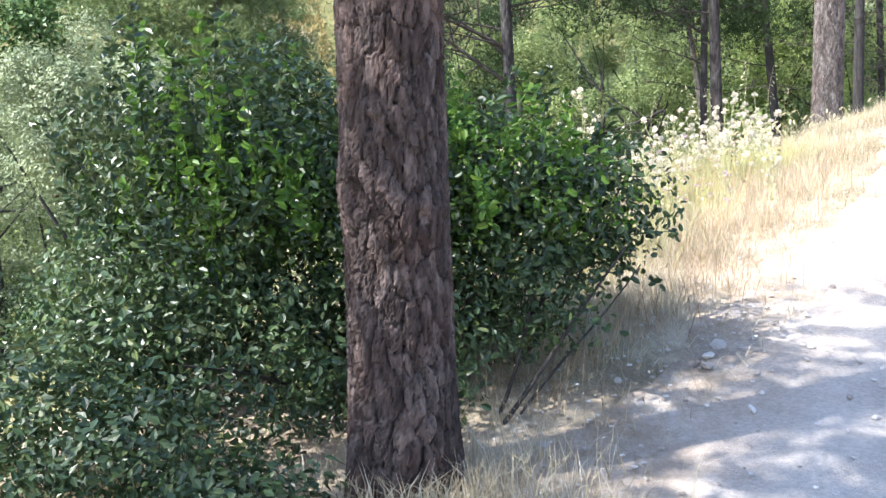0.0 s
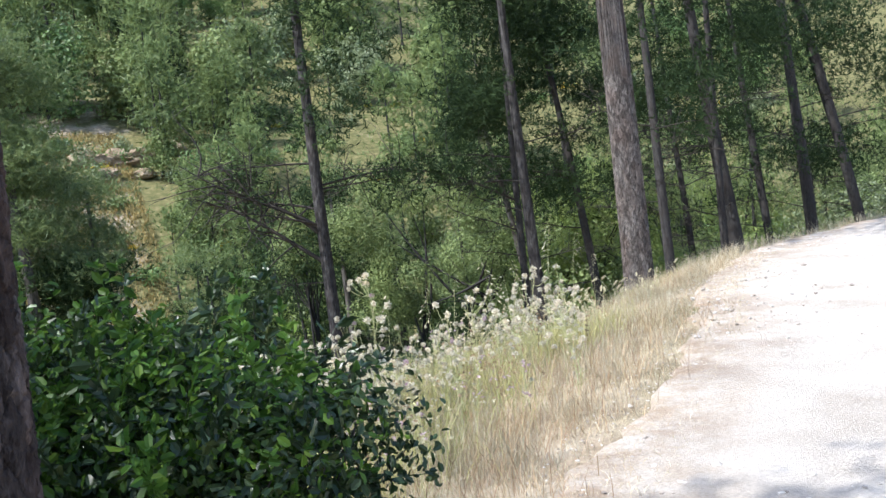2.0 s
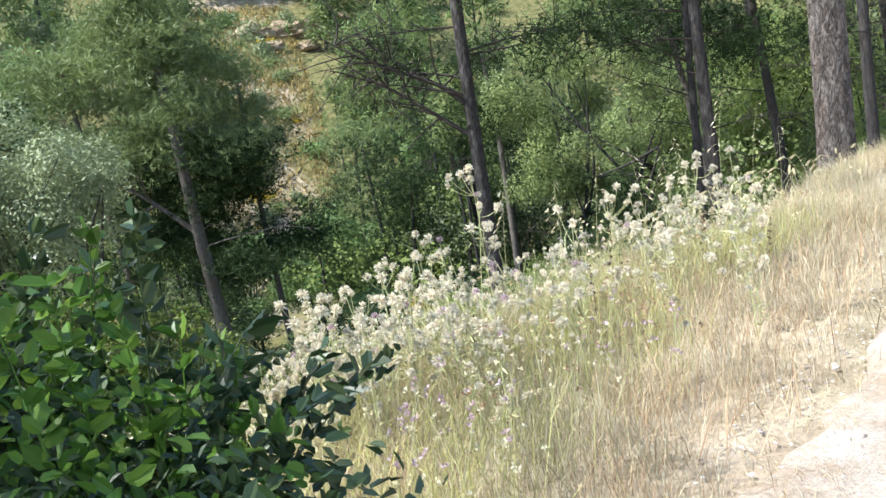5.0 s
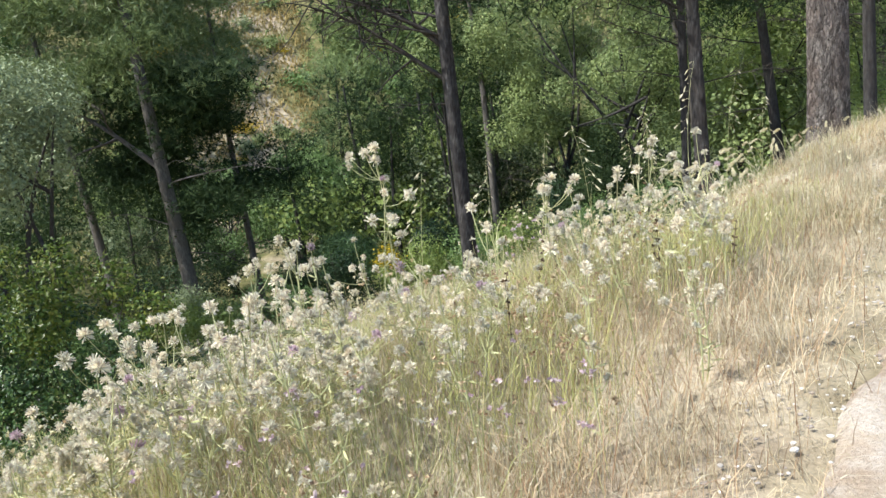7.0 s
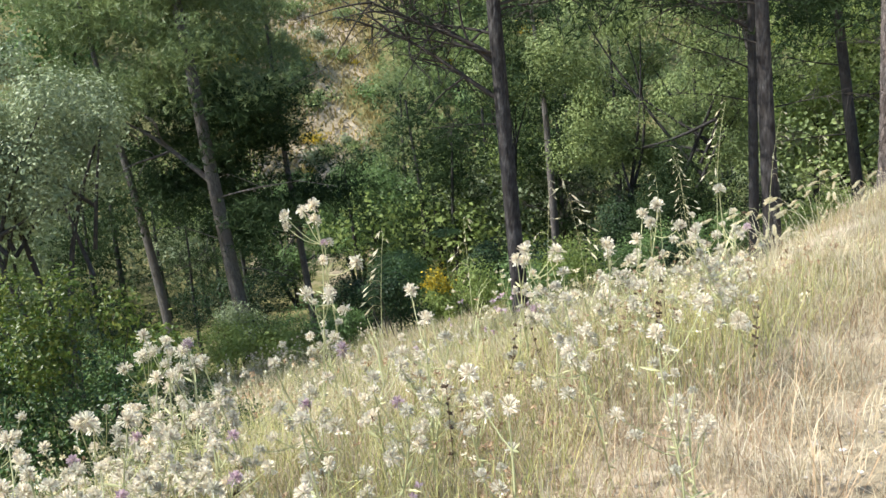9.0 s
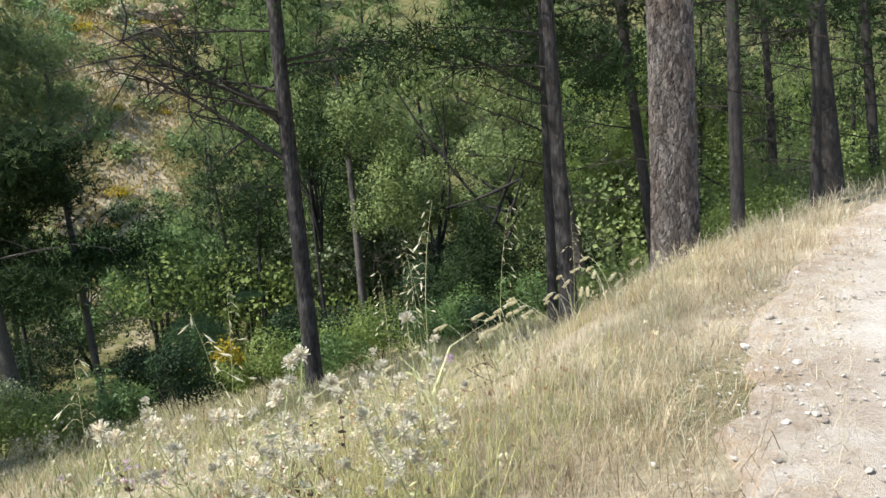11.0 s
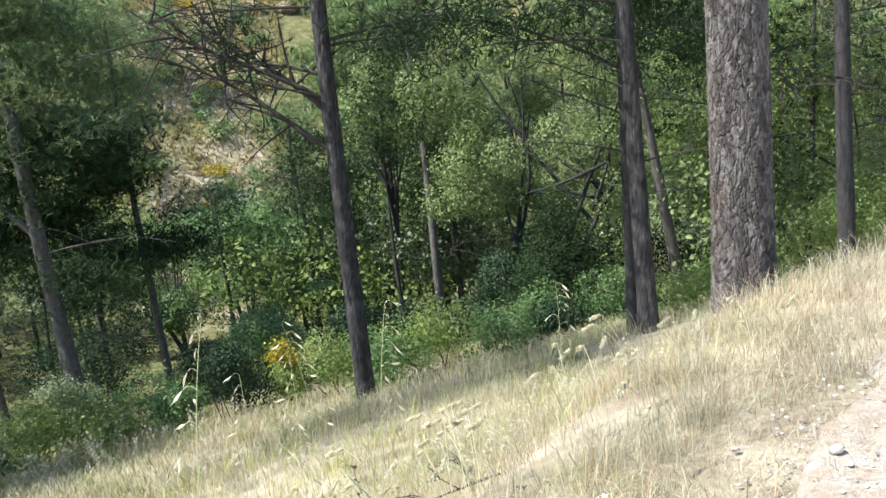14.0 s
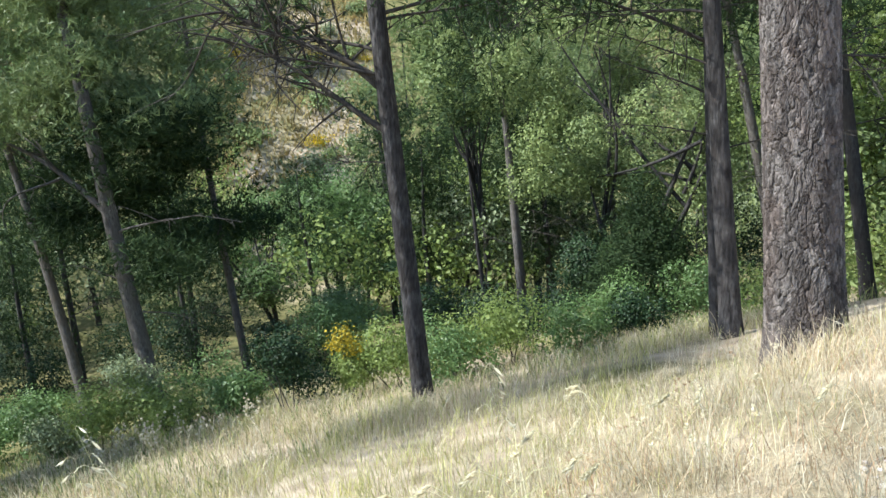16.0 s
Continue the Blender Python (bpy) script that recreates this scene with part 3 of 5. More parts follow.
pine(5.95, 21.4, 0.10, 10.8, (-0.005, 0), 0.06, label="thin dark pine, one of a close pair", rings=80,
     dead=((4.2, 172, 0.55, 4.6, 0.03), (3.5, 165, 0.6, 1.8, 0.018), (3.0, 190, 0.3, 1.5, 0.014), (5.2, 185, 0.2, 2.4, 0.02), (4.6, 10, 0.2, 1.4, 0.014)), crown_from=4.4, crown_r=2.6, tufts=150, per=150, seed=15, skew=(-0.6, 2.2))
pine(8.80, 24.2, 0.125, 11.0, (-0.10, 0.01), 0.08, label="leaning dark pine with short bare limbs", rings=80,
     dead=((2.4, 170, 0.1, 1.9, 0.016), (3.0, 10, 0.2, 1.7, 0.016), (3.7, 175, 0.2, 2.1, 0.018), (2.0, 5, 0.45, 1.2, 0.014), (4.4, 0, 0.2, 2.0, 0.018), (5.0, 170, 0.3, 2.4, 0.02), (1.6, 185, 0.0, 1.2, 0.012)), crown_from=4.2, crown_r=2.8, tufts=150, per=150, seed=16, skew=(0, 1.6))
pine(8.05, 18.25, 0.105, 10.5, (-0.01, 0), 0.05, label="slim straight pine beyond the large one", rings=80,
     dead=((2.2, 20, 0.1, 1.0, 0.012), (2.8, 170, 0.2, 1.4, 0.012), (3.6, 0, 0.2, 1.5, 0.014), (4.3, 180, 0.2, 1.6, 0.014)), crown_from=4.0, crown_r=2.2, seed=17)
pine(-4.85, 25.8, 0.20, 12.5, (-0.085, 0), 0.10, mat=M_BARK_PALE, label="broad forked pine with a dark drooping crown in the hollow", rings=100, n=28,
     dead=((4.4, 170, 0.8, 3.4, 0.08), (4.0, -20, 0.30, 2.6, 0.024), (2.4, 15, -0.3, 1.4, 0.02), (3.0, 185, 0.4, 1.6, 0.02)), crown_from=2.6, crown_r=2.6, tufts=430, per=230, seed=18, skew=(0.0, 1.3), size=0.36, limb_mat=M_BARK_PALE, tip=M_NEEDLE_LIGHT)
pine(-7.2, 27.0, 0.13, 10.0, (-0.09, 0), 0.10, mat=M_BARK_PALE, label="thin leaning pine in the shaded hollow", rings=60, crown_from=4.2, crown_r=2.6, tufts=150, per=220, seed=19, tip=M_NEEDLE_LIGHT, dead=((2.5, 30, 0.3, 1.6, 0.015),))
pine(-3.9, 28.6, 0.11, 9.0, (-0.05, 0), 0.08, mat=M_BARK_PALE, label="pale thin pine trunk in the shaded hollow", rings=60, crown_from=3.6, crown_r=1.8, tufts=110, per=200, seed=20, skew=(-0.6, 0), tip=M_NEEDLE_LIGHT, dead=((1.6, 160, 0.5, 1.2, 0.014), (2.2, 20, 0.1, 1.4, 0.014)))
pine(2.63, 29.2, 0.12, 7.5, (-0.02, 0), 0.08, mat=M_BARK_PALE, label="pale thin trunk with dry side twigs", rings=60, crown_from=4.6, crown_r=1.8, tufts=70, seed=21, dead=((2.6, 0, -0.25, 1.6, 0.014), (2.2, 180, 0.3, 1.6, 0.014), (3.0, 10, -0.3, 1.8, 0.014)))
pine(8.0, 27.2, 0.13, 8.5, (-0.14, 0), 0.10, mat=M_BARK_PALE, label="pale leaning trunk behind the pair of pines", rings=60, crown_from=5.0, crown_r=2.0, tufts=80, seed=22)
for i, (px_, py_, pr, lean) in enumerate([(11.05, 21.0, 0.20, -0.09), (13.6, 24.2, 0.12, -0.07), (13.55, 22.2, 0.16, -0.03), (16.4, 24.0, 0.17, -0.2), (17.4, 25.2, 0.13, -0.25),
                                          (19.5, 26.5, 0.18, -0.05), (10.05, 20.0, 0.10, -0.01), (13.1, 28.0, 0.12, -0.05), (22.0, 27.5, 0.17, -0.06), (10.2, 29.5, 0.12, -0.04)]):
    pine(px_, py_, pr, 11.0 + 0.4 * (i % 3), (lean, 0), 0.07, label="dark-trunked pine in the stand where the road bends", rings=70,
         dead=((2.6, 170 - 20 * i, 0.2, 1.8, 0.016), (3.4, 20 + 30 * i, 0.2, 1.7, 0.016), (4.2, 190, 0.3, 2.0, 0.018), (4.9, -10, 0.25, 2.0, 0.018), (1.9, 180, 0.1, 1.2, 0.012)),
         crown_from=3.5, crown_r=2.9, tufts=110, per=110, seed=40 + i, skew=(0, 0.6))


# ---- broadleaf shrubs and trees ----
def shrub(name, x, y, lobes, n, length, width, mat, label, category, seed, stems=7, stem_r=0.012, dz=0.0, group="", order=1.0):
    """Lobes are given from the shrub's foot."""
    r = np.random.RandomState(seed)
    root = tagged(new(name), label, category, group)
    root.location = (x, y, gz(x, y) - 0.03 + dz)
    lo = np.array(lobes, float)
    for k in range(stems):
        tip = lo[k % len(lo)]
        end = tip[:3] + r.normal(0, 0.35, 3) * tip[3]
        t = np.linspace(0, 1, 7)[:, None]
        p0 = np.array([r.normal(0, 0.08), r.normal(0, 0.08), -0.05]) + np.array([end[0], end[1], 0]) * 0.25
        pts = p0 * (1 - t) + end * t + np.sin(t * 3.1) * r.normal(0, 0.06, 3)
        part("stem", mesh_of("stem", *tube(pts, stem_r * (1 - 0.75 * t[:, 0]), 5), M_TWIG, True), root)
    v, f = leaf_crown(r, lo, n, length, width, mat, 0.62, order, order < 1)
    part("foliage", mesh_of("foliage", v, f, mat), root)
    return root


# the glossy evergreen behind the first pine
big = shrub("evergreen_bush", -0.15, 3.95,
            [(-0.15, 0.10, 0.55, 0.56, 0.95), (0.22, -0.05, 0.52, 0.46, 0.90), (-0.75, 0.05, 0.55, 0.56, 1.00), (0.05, 0.40, 0.82, 0.38, 0.85), (-0.50, 0.20, 0.88, 0.40, 0.80), (0.66, -0.15, 0.70, 0.30, 0.85), (0.88, -0.10, 0.74, 0.20, 0.9), (0.35, 0.15, 0.80, 0.32, 0.95), (-1.00, -0.10, 0.58, 0.46, 1.00), (-0.10, -0.50, 0.30, 0.42, 0.70), (-0.75, -0.60, 0.28, 0.50, 0.70), (-1.20, 0.30, 0.28, 0.48, 0.90), (0.40, 0.45, 0.45, 0.42, 0.80), (0.52, -0.30, 0.44, 0.26, 0.8), (-1.30, -0.50, 0.16, 0.39, 0.70), (-0.62, 0.25, 1.12, 0.36, 0.95), (-1.05, 0.15, 1.02, 0.38, 1.0), (-0.36, 0.05, 1.0, 0.26, 1.1)],
            38000, 0.035, 0.0105, M_LAUREL, "dense glossy dark-green evergreen bush behind a pine", "bush", 60, 18, 0.014, order=0.45)
r = np.random.RandomState(61)
v, f = leaf_crown(r, [(-0.2, 0.1, 0.84, 0.44, 0.7), (0.3, 0.1, 0.80, 0.40, 0.7), (-0.7, 0.1, 0.80, 0.46, 0.7), (0.05, 0.35, 0.92, 0.36, 0.7), (0.7, -0.1, 0.8, 0.24, 0.8)], 6500, 0.036, 0.011, M_SHOOT, 0.85, 0.6, True)
part("young_foliage", mesh_of("young_foliage", v, f, M_SHOOT), big, "fresh green young leaves on the upper twigs")
for (fx, fy), (hx, hy, hz), rad in (((0.28, -0.72), (0.86, -0.32, 0.60), 0.011), ((0.30, -0.60), (0.62, -0.25, 0.75), 0.009), ((0.34, -0.66), (0.95, -0.15, 0.48), 0.007)):  # bare stems that carry the overhanging side
    t = np.linspace(0, 1, 8)[:, None]
    part("stem", mesh_of("stem", *tube(np.array([fx, fy, 0.0]) * (1 - t) + np.array([hx, hy, hz]) * t + np.sin(t * 6.2) * r.normal(0, 0.012, 3), rad * (1 - 0.6 * t[:, 0]), 6), M_TWIG, True), big)
for k, (lx, ly, lh) in enumerate([(-0.95, 2.65, 0.5), (-0.62, 2.45, 0.35), (-1.4, 2.95, 0.6), (-1.25, 2.4, 0.4)]):
    shrub("evergreen_seedling", lx, ly, [(0, 0, lh * 0.6, lh * 0.5, 0.8), (0.14, 0.05, lh * 0.4, lh * 0.4, 0.8), (-0.16, 0, lh * 0.45, lh * 0.42, 0.8)], 1900, 0.034, 0.010, M_LAUREL, "low leafy evergreen seedling at the bush's foot", "shrub", 90 + k, 4, 0.006)
for k in range(62):  # upright young shoots above the bush, taller towards the slope
    bx, by = r.uniform(-1.3, 0.8), r.uniform(-0.35, 0.5)
    hgt = r.uniform(1.02, 1.40) - 0.16 * max(bx, 0) + 0.22 * min(max(-bx - 0.25, 0) / 0.3, 1)
    t = np.linspace(0, 1, 12)[:, None]
    pts = np.array([bx, by, hgt - 0.55]) + t * [r.normal(0, 0.07), r.normal(0, 0.07), 0.55]
    sh = Pile().add(tube(pts, 0.004 - 0.003 * t[:, 0], 4))
    c = np.repeat(pts, 5, 0) + r.normal(0, 0.006, (60, 3))
    sh.add(leaves_at(r, c, unit(r.normal(size=(60, 3)) * [1, 1, 0.2]) + [0, 0, 0.5], 0.042, 0.012, 0.25, 0.3, oval=True))
    part("shoot", sh.mesh("shoot", M_SHOOT if k % 3 else M_LAUREL), big, "upright young shoot with fresh green leaves" if k % 3 else "")
for k in range(70):  # leafy twigs that stand out all over the bush
    a, e = r.uniform(0, 6.28), r.uniform(0.15, 1.2)
    d = np.array([math.cos(a) * math.cos(e), math.sin(a) * math.cos(e), math.sin(e)])
    c0 = np.array([r.uniform(-1.1, 0.5), r.uniform(-0.2, 0.3), 0.6])
    t = np.linspace(0, 1, 9)[:, None]
    pts = c0 + d * [0.38, 0.38, 0.34] + t * d * r.uniform(0.2, 0.34) + t ** 2 * [0, 0, 0.08]
    sp = Pile().add(tube(pts, 0.004 - 0.003 * t[:, 0], 4))
    sp.add(leaves_at(r, np.repeat(pts, 4, 0) + r.normal(0, 0.008, (36, 3)), unit(r.normal(size=(36, 3))) * 0.9 + d, 0.046, 0.0125, 0.25, 0.35, oval=True))
    part("twig", sp.mesh("twig", M_SHOOT if k % 4 == 0 else M_LAUREL), big)
# trailing leafy twigs at the bush's rim, over the grass
for k in range(9):
    a = r.uniform(-0.6, 0.9)
    p0 = np.array([0.45 + 0.25 * r.uniform(), -0.25 + 0.6 * r.uniform(), 0.5 + 0.35 * r.uniform()])
    t = np.linspace(0, 1, 10)[:, None]
    pts = p0 + t * [0.42 * math.cos(a), 0.42 * math.sin(a), r.uniform(-0.05, 0.3)] + t ** 2 * [0, 0, -0.12]
    sp = Pile().add(tube(pts, 0.005 - 0.004 * t[:, 0], 4))
    sp.add(leaves_at(r, np.repeat(pts, 5, 0) + r.normal(0, 0.012, (50, 3)), unit(r.normal(size=(50, 3))) + [0.3, 0, 0.3], 0.038, 0.011, oval=True))
    part("spray", sp.mesh("spray", M_LAUREL), big)

shrub("mastic_bush", -2.9, 13.1, [(0, 0, 1.5, 0.85, 0.9), (0.8, 0.0, 1.2, 0.75, 0.9), (-0.8, 0.2, 1.6, 0.85, 0.9), (-1.7, 0, 1.5, 0.95, 0.9), (0.2, -0.6, 0.8, 0.75, 0.9), (1.5, 0.3, 0.75, 0.65, 0.8), (-0.9, -0.6, 0.8, 0.85, 0.9)],
      30000, 0.05, 0.014, M_BUSH, "dark-green mastic bush with yellow-green tips", "bush", 62, 12)
mast = shrub("mastic_bush", -2.6, 13.0, [(0, 0, 2.35, 0.24, 1.6), (0.5, 0.1, 2.2, 0.22, 1.6), (-0.5, 0, 2.45, 0.24, 1.6), (-1.0, 0.2, 2.45, 0.24, 1.5), (-1.6, 0.1, 2.3, 0.28, 1.5), (0.9, 0, 1.85, 0.22, 1.4), (-0.2, -0.3, 2.0, 0.3, 1.2), (-1.2, -0.3, 2.1, 0.3, 1.2)],
             7600, 0.05, 0.015, M_YOUNG, "yellow-green young mastic shoots above darker leaves", "bush", 63, 10)
shrub("mastic_bush", -5.4, 15.5, [(0, 0, 1.3, 1.0, 0.9), (1.0, 0.3, 1.0, 0.8, 0.9), (-1.0, 0.2, 1.4, 1.0, 0.9)], 11000, 0.055, 0.016, M_BUSH, "dark-green mastic bush on the slope", "bush", 64, 8)

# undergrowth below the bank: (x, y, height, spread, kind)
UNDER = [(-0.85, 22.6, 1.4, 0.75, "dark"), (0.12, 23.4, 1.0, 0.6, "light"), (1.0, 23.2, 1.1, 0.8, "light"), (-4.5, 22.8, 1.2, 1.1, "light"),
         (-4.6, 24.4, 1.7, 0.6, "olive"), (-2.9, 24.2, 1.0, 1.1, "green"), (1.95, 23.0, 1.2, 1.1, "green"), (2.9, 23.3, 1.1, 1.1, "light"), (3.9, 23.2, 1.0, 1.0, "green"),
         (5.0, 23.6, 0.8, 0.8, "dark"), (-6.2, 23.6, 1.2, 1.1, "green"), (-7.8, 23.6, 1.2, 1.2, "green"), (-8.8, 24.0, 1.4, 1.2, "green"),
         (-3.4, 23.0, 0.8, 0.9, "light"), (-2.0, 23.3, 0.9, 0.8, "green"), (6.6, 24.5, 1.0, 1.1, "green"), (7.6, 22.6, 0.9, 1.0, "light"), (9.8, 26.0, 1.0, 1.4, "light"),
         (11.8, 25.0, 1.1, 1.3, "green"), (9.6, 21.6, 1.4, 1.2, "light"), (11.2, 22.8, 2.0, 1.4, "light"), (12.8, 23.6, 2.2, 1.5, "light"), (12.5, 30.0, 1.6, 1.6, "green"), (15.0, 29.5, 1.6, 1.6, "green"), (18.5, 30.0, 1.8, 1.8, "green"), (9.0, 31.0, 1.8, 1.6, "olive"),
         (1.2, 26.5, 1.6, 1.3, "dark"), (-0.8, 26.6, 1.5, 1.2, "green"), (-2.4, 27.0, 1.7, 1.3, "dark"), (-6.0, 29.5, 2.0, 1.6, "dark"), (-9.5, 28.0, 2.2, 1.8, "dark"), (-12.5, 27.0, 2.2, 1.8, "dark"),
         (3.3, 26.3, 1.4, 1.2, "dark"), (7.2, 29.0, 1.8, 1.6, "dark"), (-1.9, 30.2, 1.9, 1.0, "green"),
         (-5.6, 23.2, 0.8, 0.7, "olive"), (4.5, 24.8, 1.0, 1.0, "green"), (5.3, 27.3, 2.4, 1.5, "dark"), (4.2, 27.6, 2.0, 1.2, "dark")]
# the dark kind also puts shade into the leaf colour below the oak
KINDS = {"dark": (M_SHADE_DARK, "dark glossy evergreen shrub in the undergrowth, colour deepened for shade"), "green": (M_GREEN, "fresh green shrub in the undergrowth"), "olive": (M_OLIVE, "grey-green shrub in the undergrowth"),
         "light": (M_LIGHT, "light yellow-green shrub in the undergrowth"), "broom": (M_BROOM, "broom shrub with bright yellow flowers")}
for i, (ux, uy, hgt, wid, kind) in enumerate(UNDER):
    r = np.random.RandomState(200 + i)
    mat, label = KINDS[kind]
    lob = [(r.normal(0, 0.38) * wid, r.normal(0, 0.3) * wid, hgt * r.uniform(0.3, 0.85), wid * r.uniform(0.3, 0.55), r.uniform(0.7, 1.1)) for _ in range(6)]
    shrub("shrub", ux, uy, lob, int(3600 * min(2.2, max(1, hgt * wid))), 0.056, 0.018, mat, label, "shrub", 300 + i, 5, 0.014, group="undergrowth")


shrub("shrub", 0.0, 23.15, [(0, 0, 1.12, 0.17, 0.8), (0.16, 0, 0.98, 0.14, 0.8), (-0.15, 0.1, 1.0, 0.13, 0.8), (0.05, 0, 1.3, 0.1, 1.0)], 900, 0.05, 0.017, M_BROOM, "broom shrub with bright yellow flowers", "shrub", 399, 6, 0.01, group="undergrowth")
# a dark conifer added under the holm oak to fill its hollow with dark
shrub("juniper", 5.25, 26.4, [(0, 0, 0.9, 0.75, 1.3), (0.35, 0.1, 1.7, 0.55, 1.5), (-0.3, 0, 1.5, 0.5, 1.5), (0.05, 0.1, 2.5, 0.42, 1.5), (-0.65, 0.1, 0.8, 0.5, 1.0), (0.75, 0, 0.9, 0.55, 1.2)], 26000, 0.07, 0.011, M_NEEDLE, "dark dense juniper added to darken the hollow under the oak", "juniper", 398, 6, 0.03)


def broadleaf(x, y, height, crown, n, length, width, mat, label, seed, stems=3, stem_r=0.09, dz=0.0, name="broadleaf_tree"):
    """A tree with several limbs; crown lobes are given from its foot."""
    r = np.random.RandomState(seed)
    root = tagged(new(name), label, "tree")
    root.location = (x, y, gz(x, y) - 0.1 + dz)
    lo = np.array(crown, float)
    trunk = Pile()
    t = np.linspace(0, 1, 10)[:, None]
    for k in range(stems):
        end = lo[k % len(lo), :3]
        pts = np.array([r.normal(0, 0.15), r.normal(0, 0.15), 0]) + end * t * [1, 1, 1] + np.sin(t * 3.14) * r.normal(0, 0.2, 3)
        trunk.add(tube(pts, stem_r * (1 - 0.8 * t[:, 0]), 8))
    part("trunk", trunk.mesh("trunk", M_BARK_GREY, True), root)
    for k in range(0, len(lo), max(1, len(lo) // 11)):
        p0 = lo[k % stems, :3] * r.uniform(0.5, 0.8)
        pts = p0 * (1 - t) + lo[k, :3] * t + np.sin(t * 3.14) * r.normal(0, 0.15, 3)
        part("limb", mesh_of("limb", *tube(pts, stem_r * 0.45 * (1 - 0.85 * t[:, 0]) + 0.004, 6), M_BARK_GREY, True), root)
    v, f = leaf_crown(r, lo, n, length, width, mat, 0.72)
    part("crown", mesh_of("crown", v, f, mat), root)
    return root


def lobes(seed, n, cx, cy, cz, rx, ry, rz, size):
    r = np.random.RandomState(seed)
    o = unit(r.normal(size=(n, 3))) * r.uniform(0.35, 1, (n, 1)) ** 0.5
    return [(cx + rx * a, cy + ry * b, cz + rz * c, size * r.uniform(0.65, 1.25), r.uniform(0.7, 1.0)) for a, b, c in o]


broadleaf(5.1, 28.2, 8, lobes(1, 44, -0.2, 0, 4.7, 2.7, 1.8, 2.6, 0.52), 52000, 0.066, 0.021, M_OAK, "large grey-green holm oak with a dark hollow beneath", 70, 3, 0.10, name="holm_oak")
broadleaf(1.75, 30.8, 7, lobes(2, 12, 0, 0, 6.5, 1.1, 1.0, 1.2, 0.42), 8500, 0.075, 0.024, M_OAK, "smaller holm oak with sunlit leaf clumps", 71, 1, 0.07, name="holm_oak")
broadleaf(-6.9, 21.2, 7, lobes(3, 36, -0.5, 0, 5.7, 1.9, 1.6, 1.8, 0.55), 36000, 0.09, 0.020, M_OLIVE, "silvery olive tree with a rounded crown on the slope", 72, 4, 0.09, name="olive_tree")
broadleaf(-13.2, 27.5, 9, lobes(5, 20, 0, 0, 5.8, 2.6, 1.8, 2.6, 0.95), 18000, 0.11, 0.021, M_OLIVE, "silvery olive tree further down the hollow", 74, 4, 0.11, name="olive_tree")
broadleaf(-4.6, 40.0, 8, lobes(6, 18, 0, 0, 3.6, 2.2, 1.6, 2.2, 0.85), 24000, 0.085, 0.03, M_GREEN, "bright green broadleaf tree in the valley", 75, 3, 0.1)
broadleaf(-7.9, 42.0, 8, lobes(9, 18, 0, 0, 3.4, 2.4, 1.6, 2.0, 0.85), 20000, 0.085, 0.03, M_GREEN, "bright green broadleaf tree below the open slope", 78, 3, 0.1)
broadleaf(-3.4, 37.5, 7, lobes(10, 16, 0, 0, 3.4, 1.6, 1.4, 1.9, 0.7), 18000, 0.085, 0.03, M_GREEN, "bright green broadleaf tree in the valley bottom", 79, 3, 0.08)
broadleaf(11.0, 28.6, 7, lobes(11, 24, 0, 0, 3.4, 2.2, 1.4, 2.2, 0.7), 24000, 0.07, 0.025, M_LIGHT, "bright yellow-green leafy tree beyond the pines", 80, 4, 0.08)
broadleaf(11.5, 33.5, 8, lobes(7, 22, 0, 0, 4.6, 3.0, 1.8, 2.8, 1.0), 28000, 0.085, 0.03, M_LIGHT, "broadleaf tree behind the pines in a green brightened for sunlight", 76, 4, 0.1)
broadleaf(17.5, 36.0, 9, lobes(8, 22, 0, 0, 5.0, 3.4, 2.0, 3.0, 1.1), 28000, 0.085, 0.03, M_LIGHT, "broadleaf tree behind the pines in a green brightened for sunlight", 77, 4, 0.1)


# ---- saplings with feathery leaves ----
def sapling(x, y, tall, seed):
    r = np.random.RandomState(seed)
    root = tagged(new("tree_of_heaven"), "young sapling with a rosette of feathery leaves", "sapling")
    root.location = (x, y, gz(x, y) - 0.05)
    t = np.linspace(0, 1, 8)[:, None]
    part("stem", mesh_of("stem", *tube(t * [0.05, 0, tall], 0.016 - 0.01 * t[:, 0], 5), M_STEM), root)
    for k in range(11):
        a = k * 2.4
        u = np.linspace(0.1, 1, 9)[:, None]
        rib = np.array([0.05, 0, tall]) + u * 0.42 * np.array([math.cos(a), math.sin(a), 0.35]) + u ** 2 * [0, 0, -0.16]
        sd = np.array([-math.sin(a), math.cos(a), 0.0])
        c = np.concatenate([rib, rib])
        out = np.concatenate([np.repeat(sd[None], 9, 0), np.repeat(-sd[None], 9, 0)]) + [0.3 * math.cos(a), 0.3 * math.sin(a), 0]
        fr = Pile().add(leaves_at(r, c, out, 0.13, 0.022, 0.2, 0.08)).add(tube(rib, np.full(9, 0.003), 3))
        part("frond", fr.mesh("frond", M_GREEN), root)


sapling(-0.39, 30.1, 2.1, 95)
sapling(-6.27, 24.0, 1.0, 96)


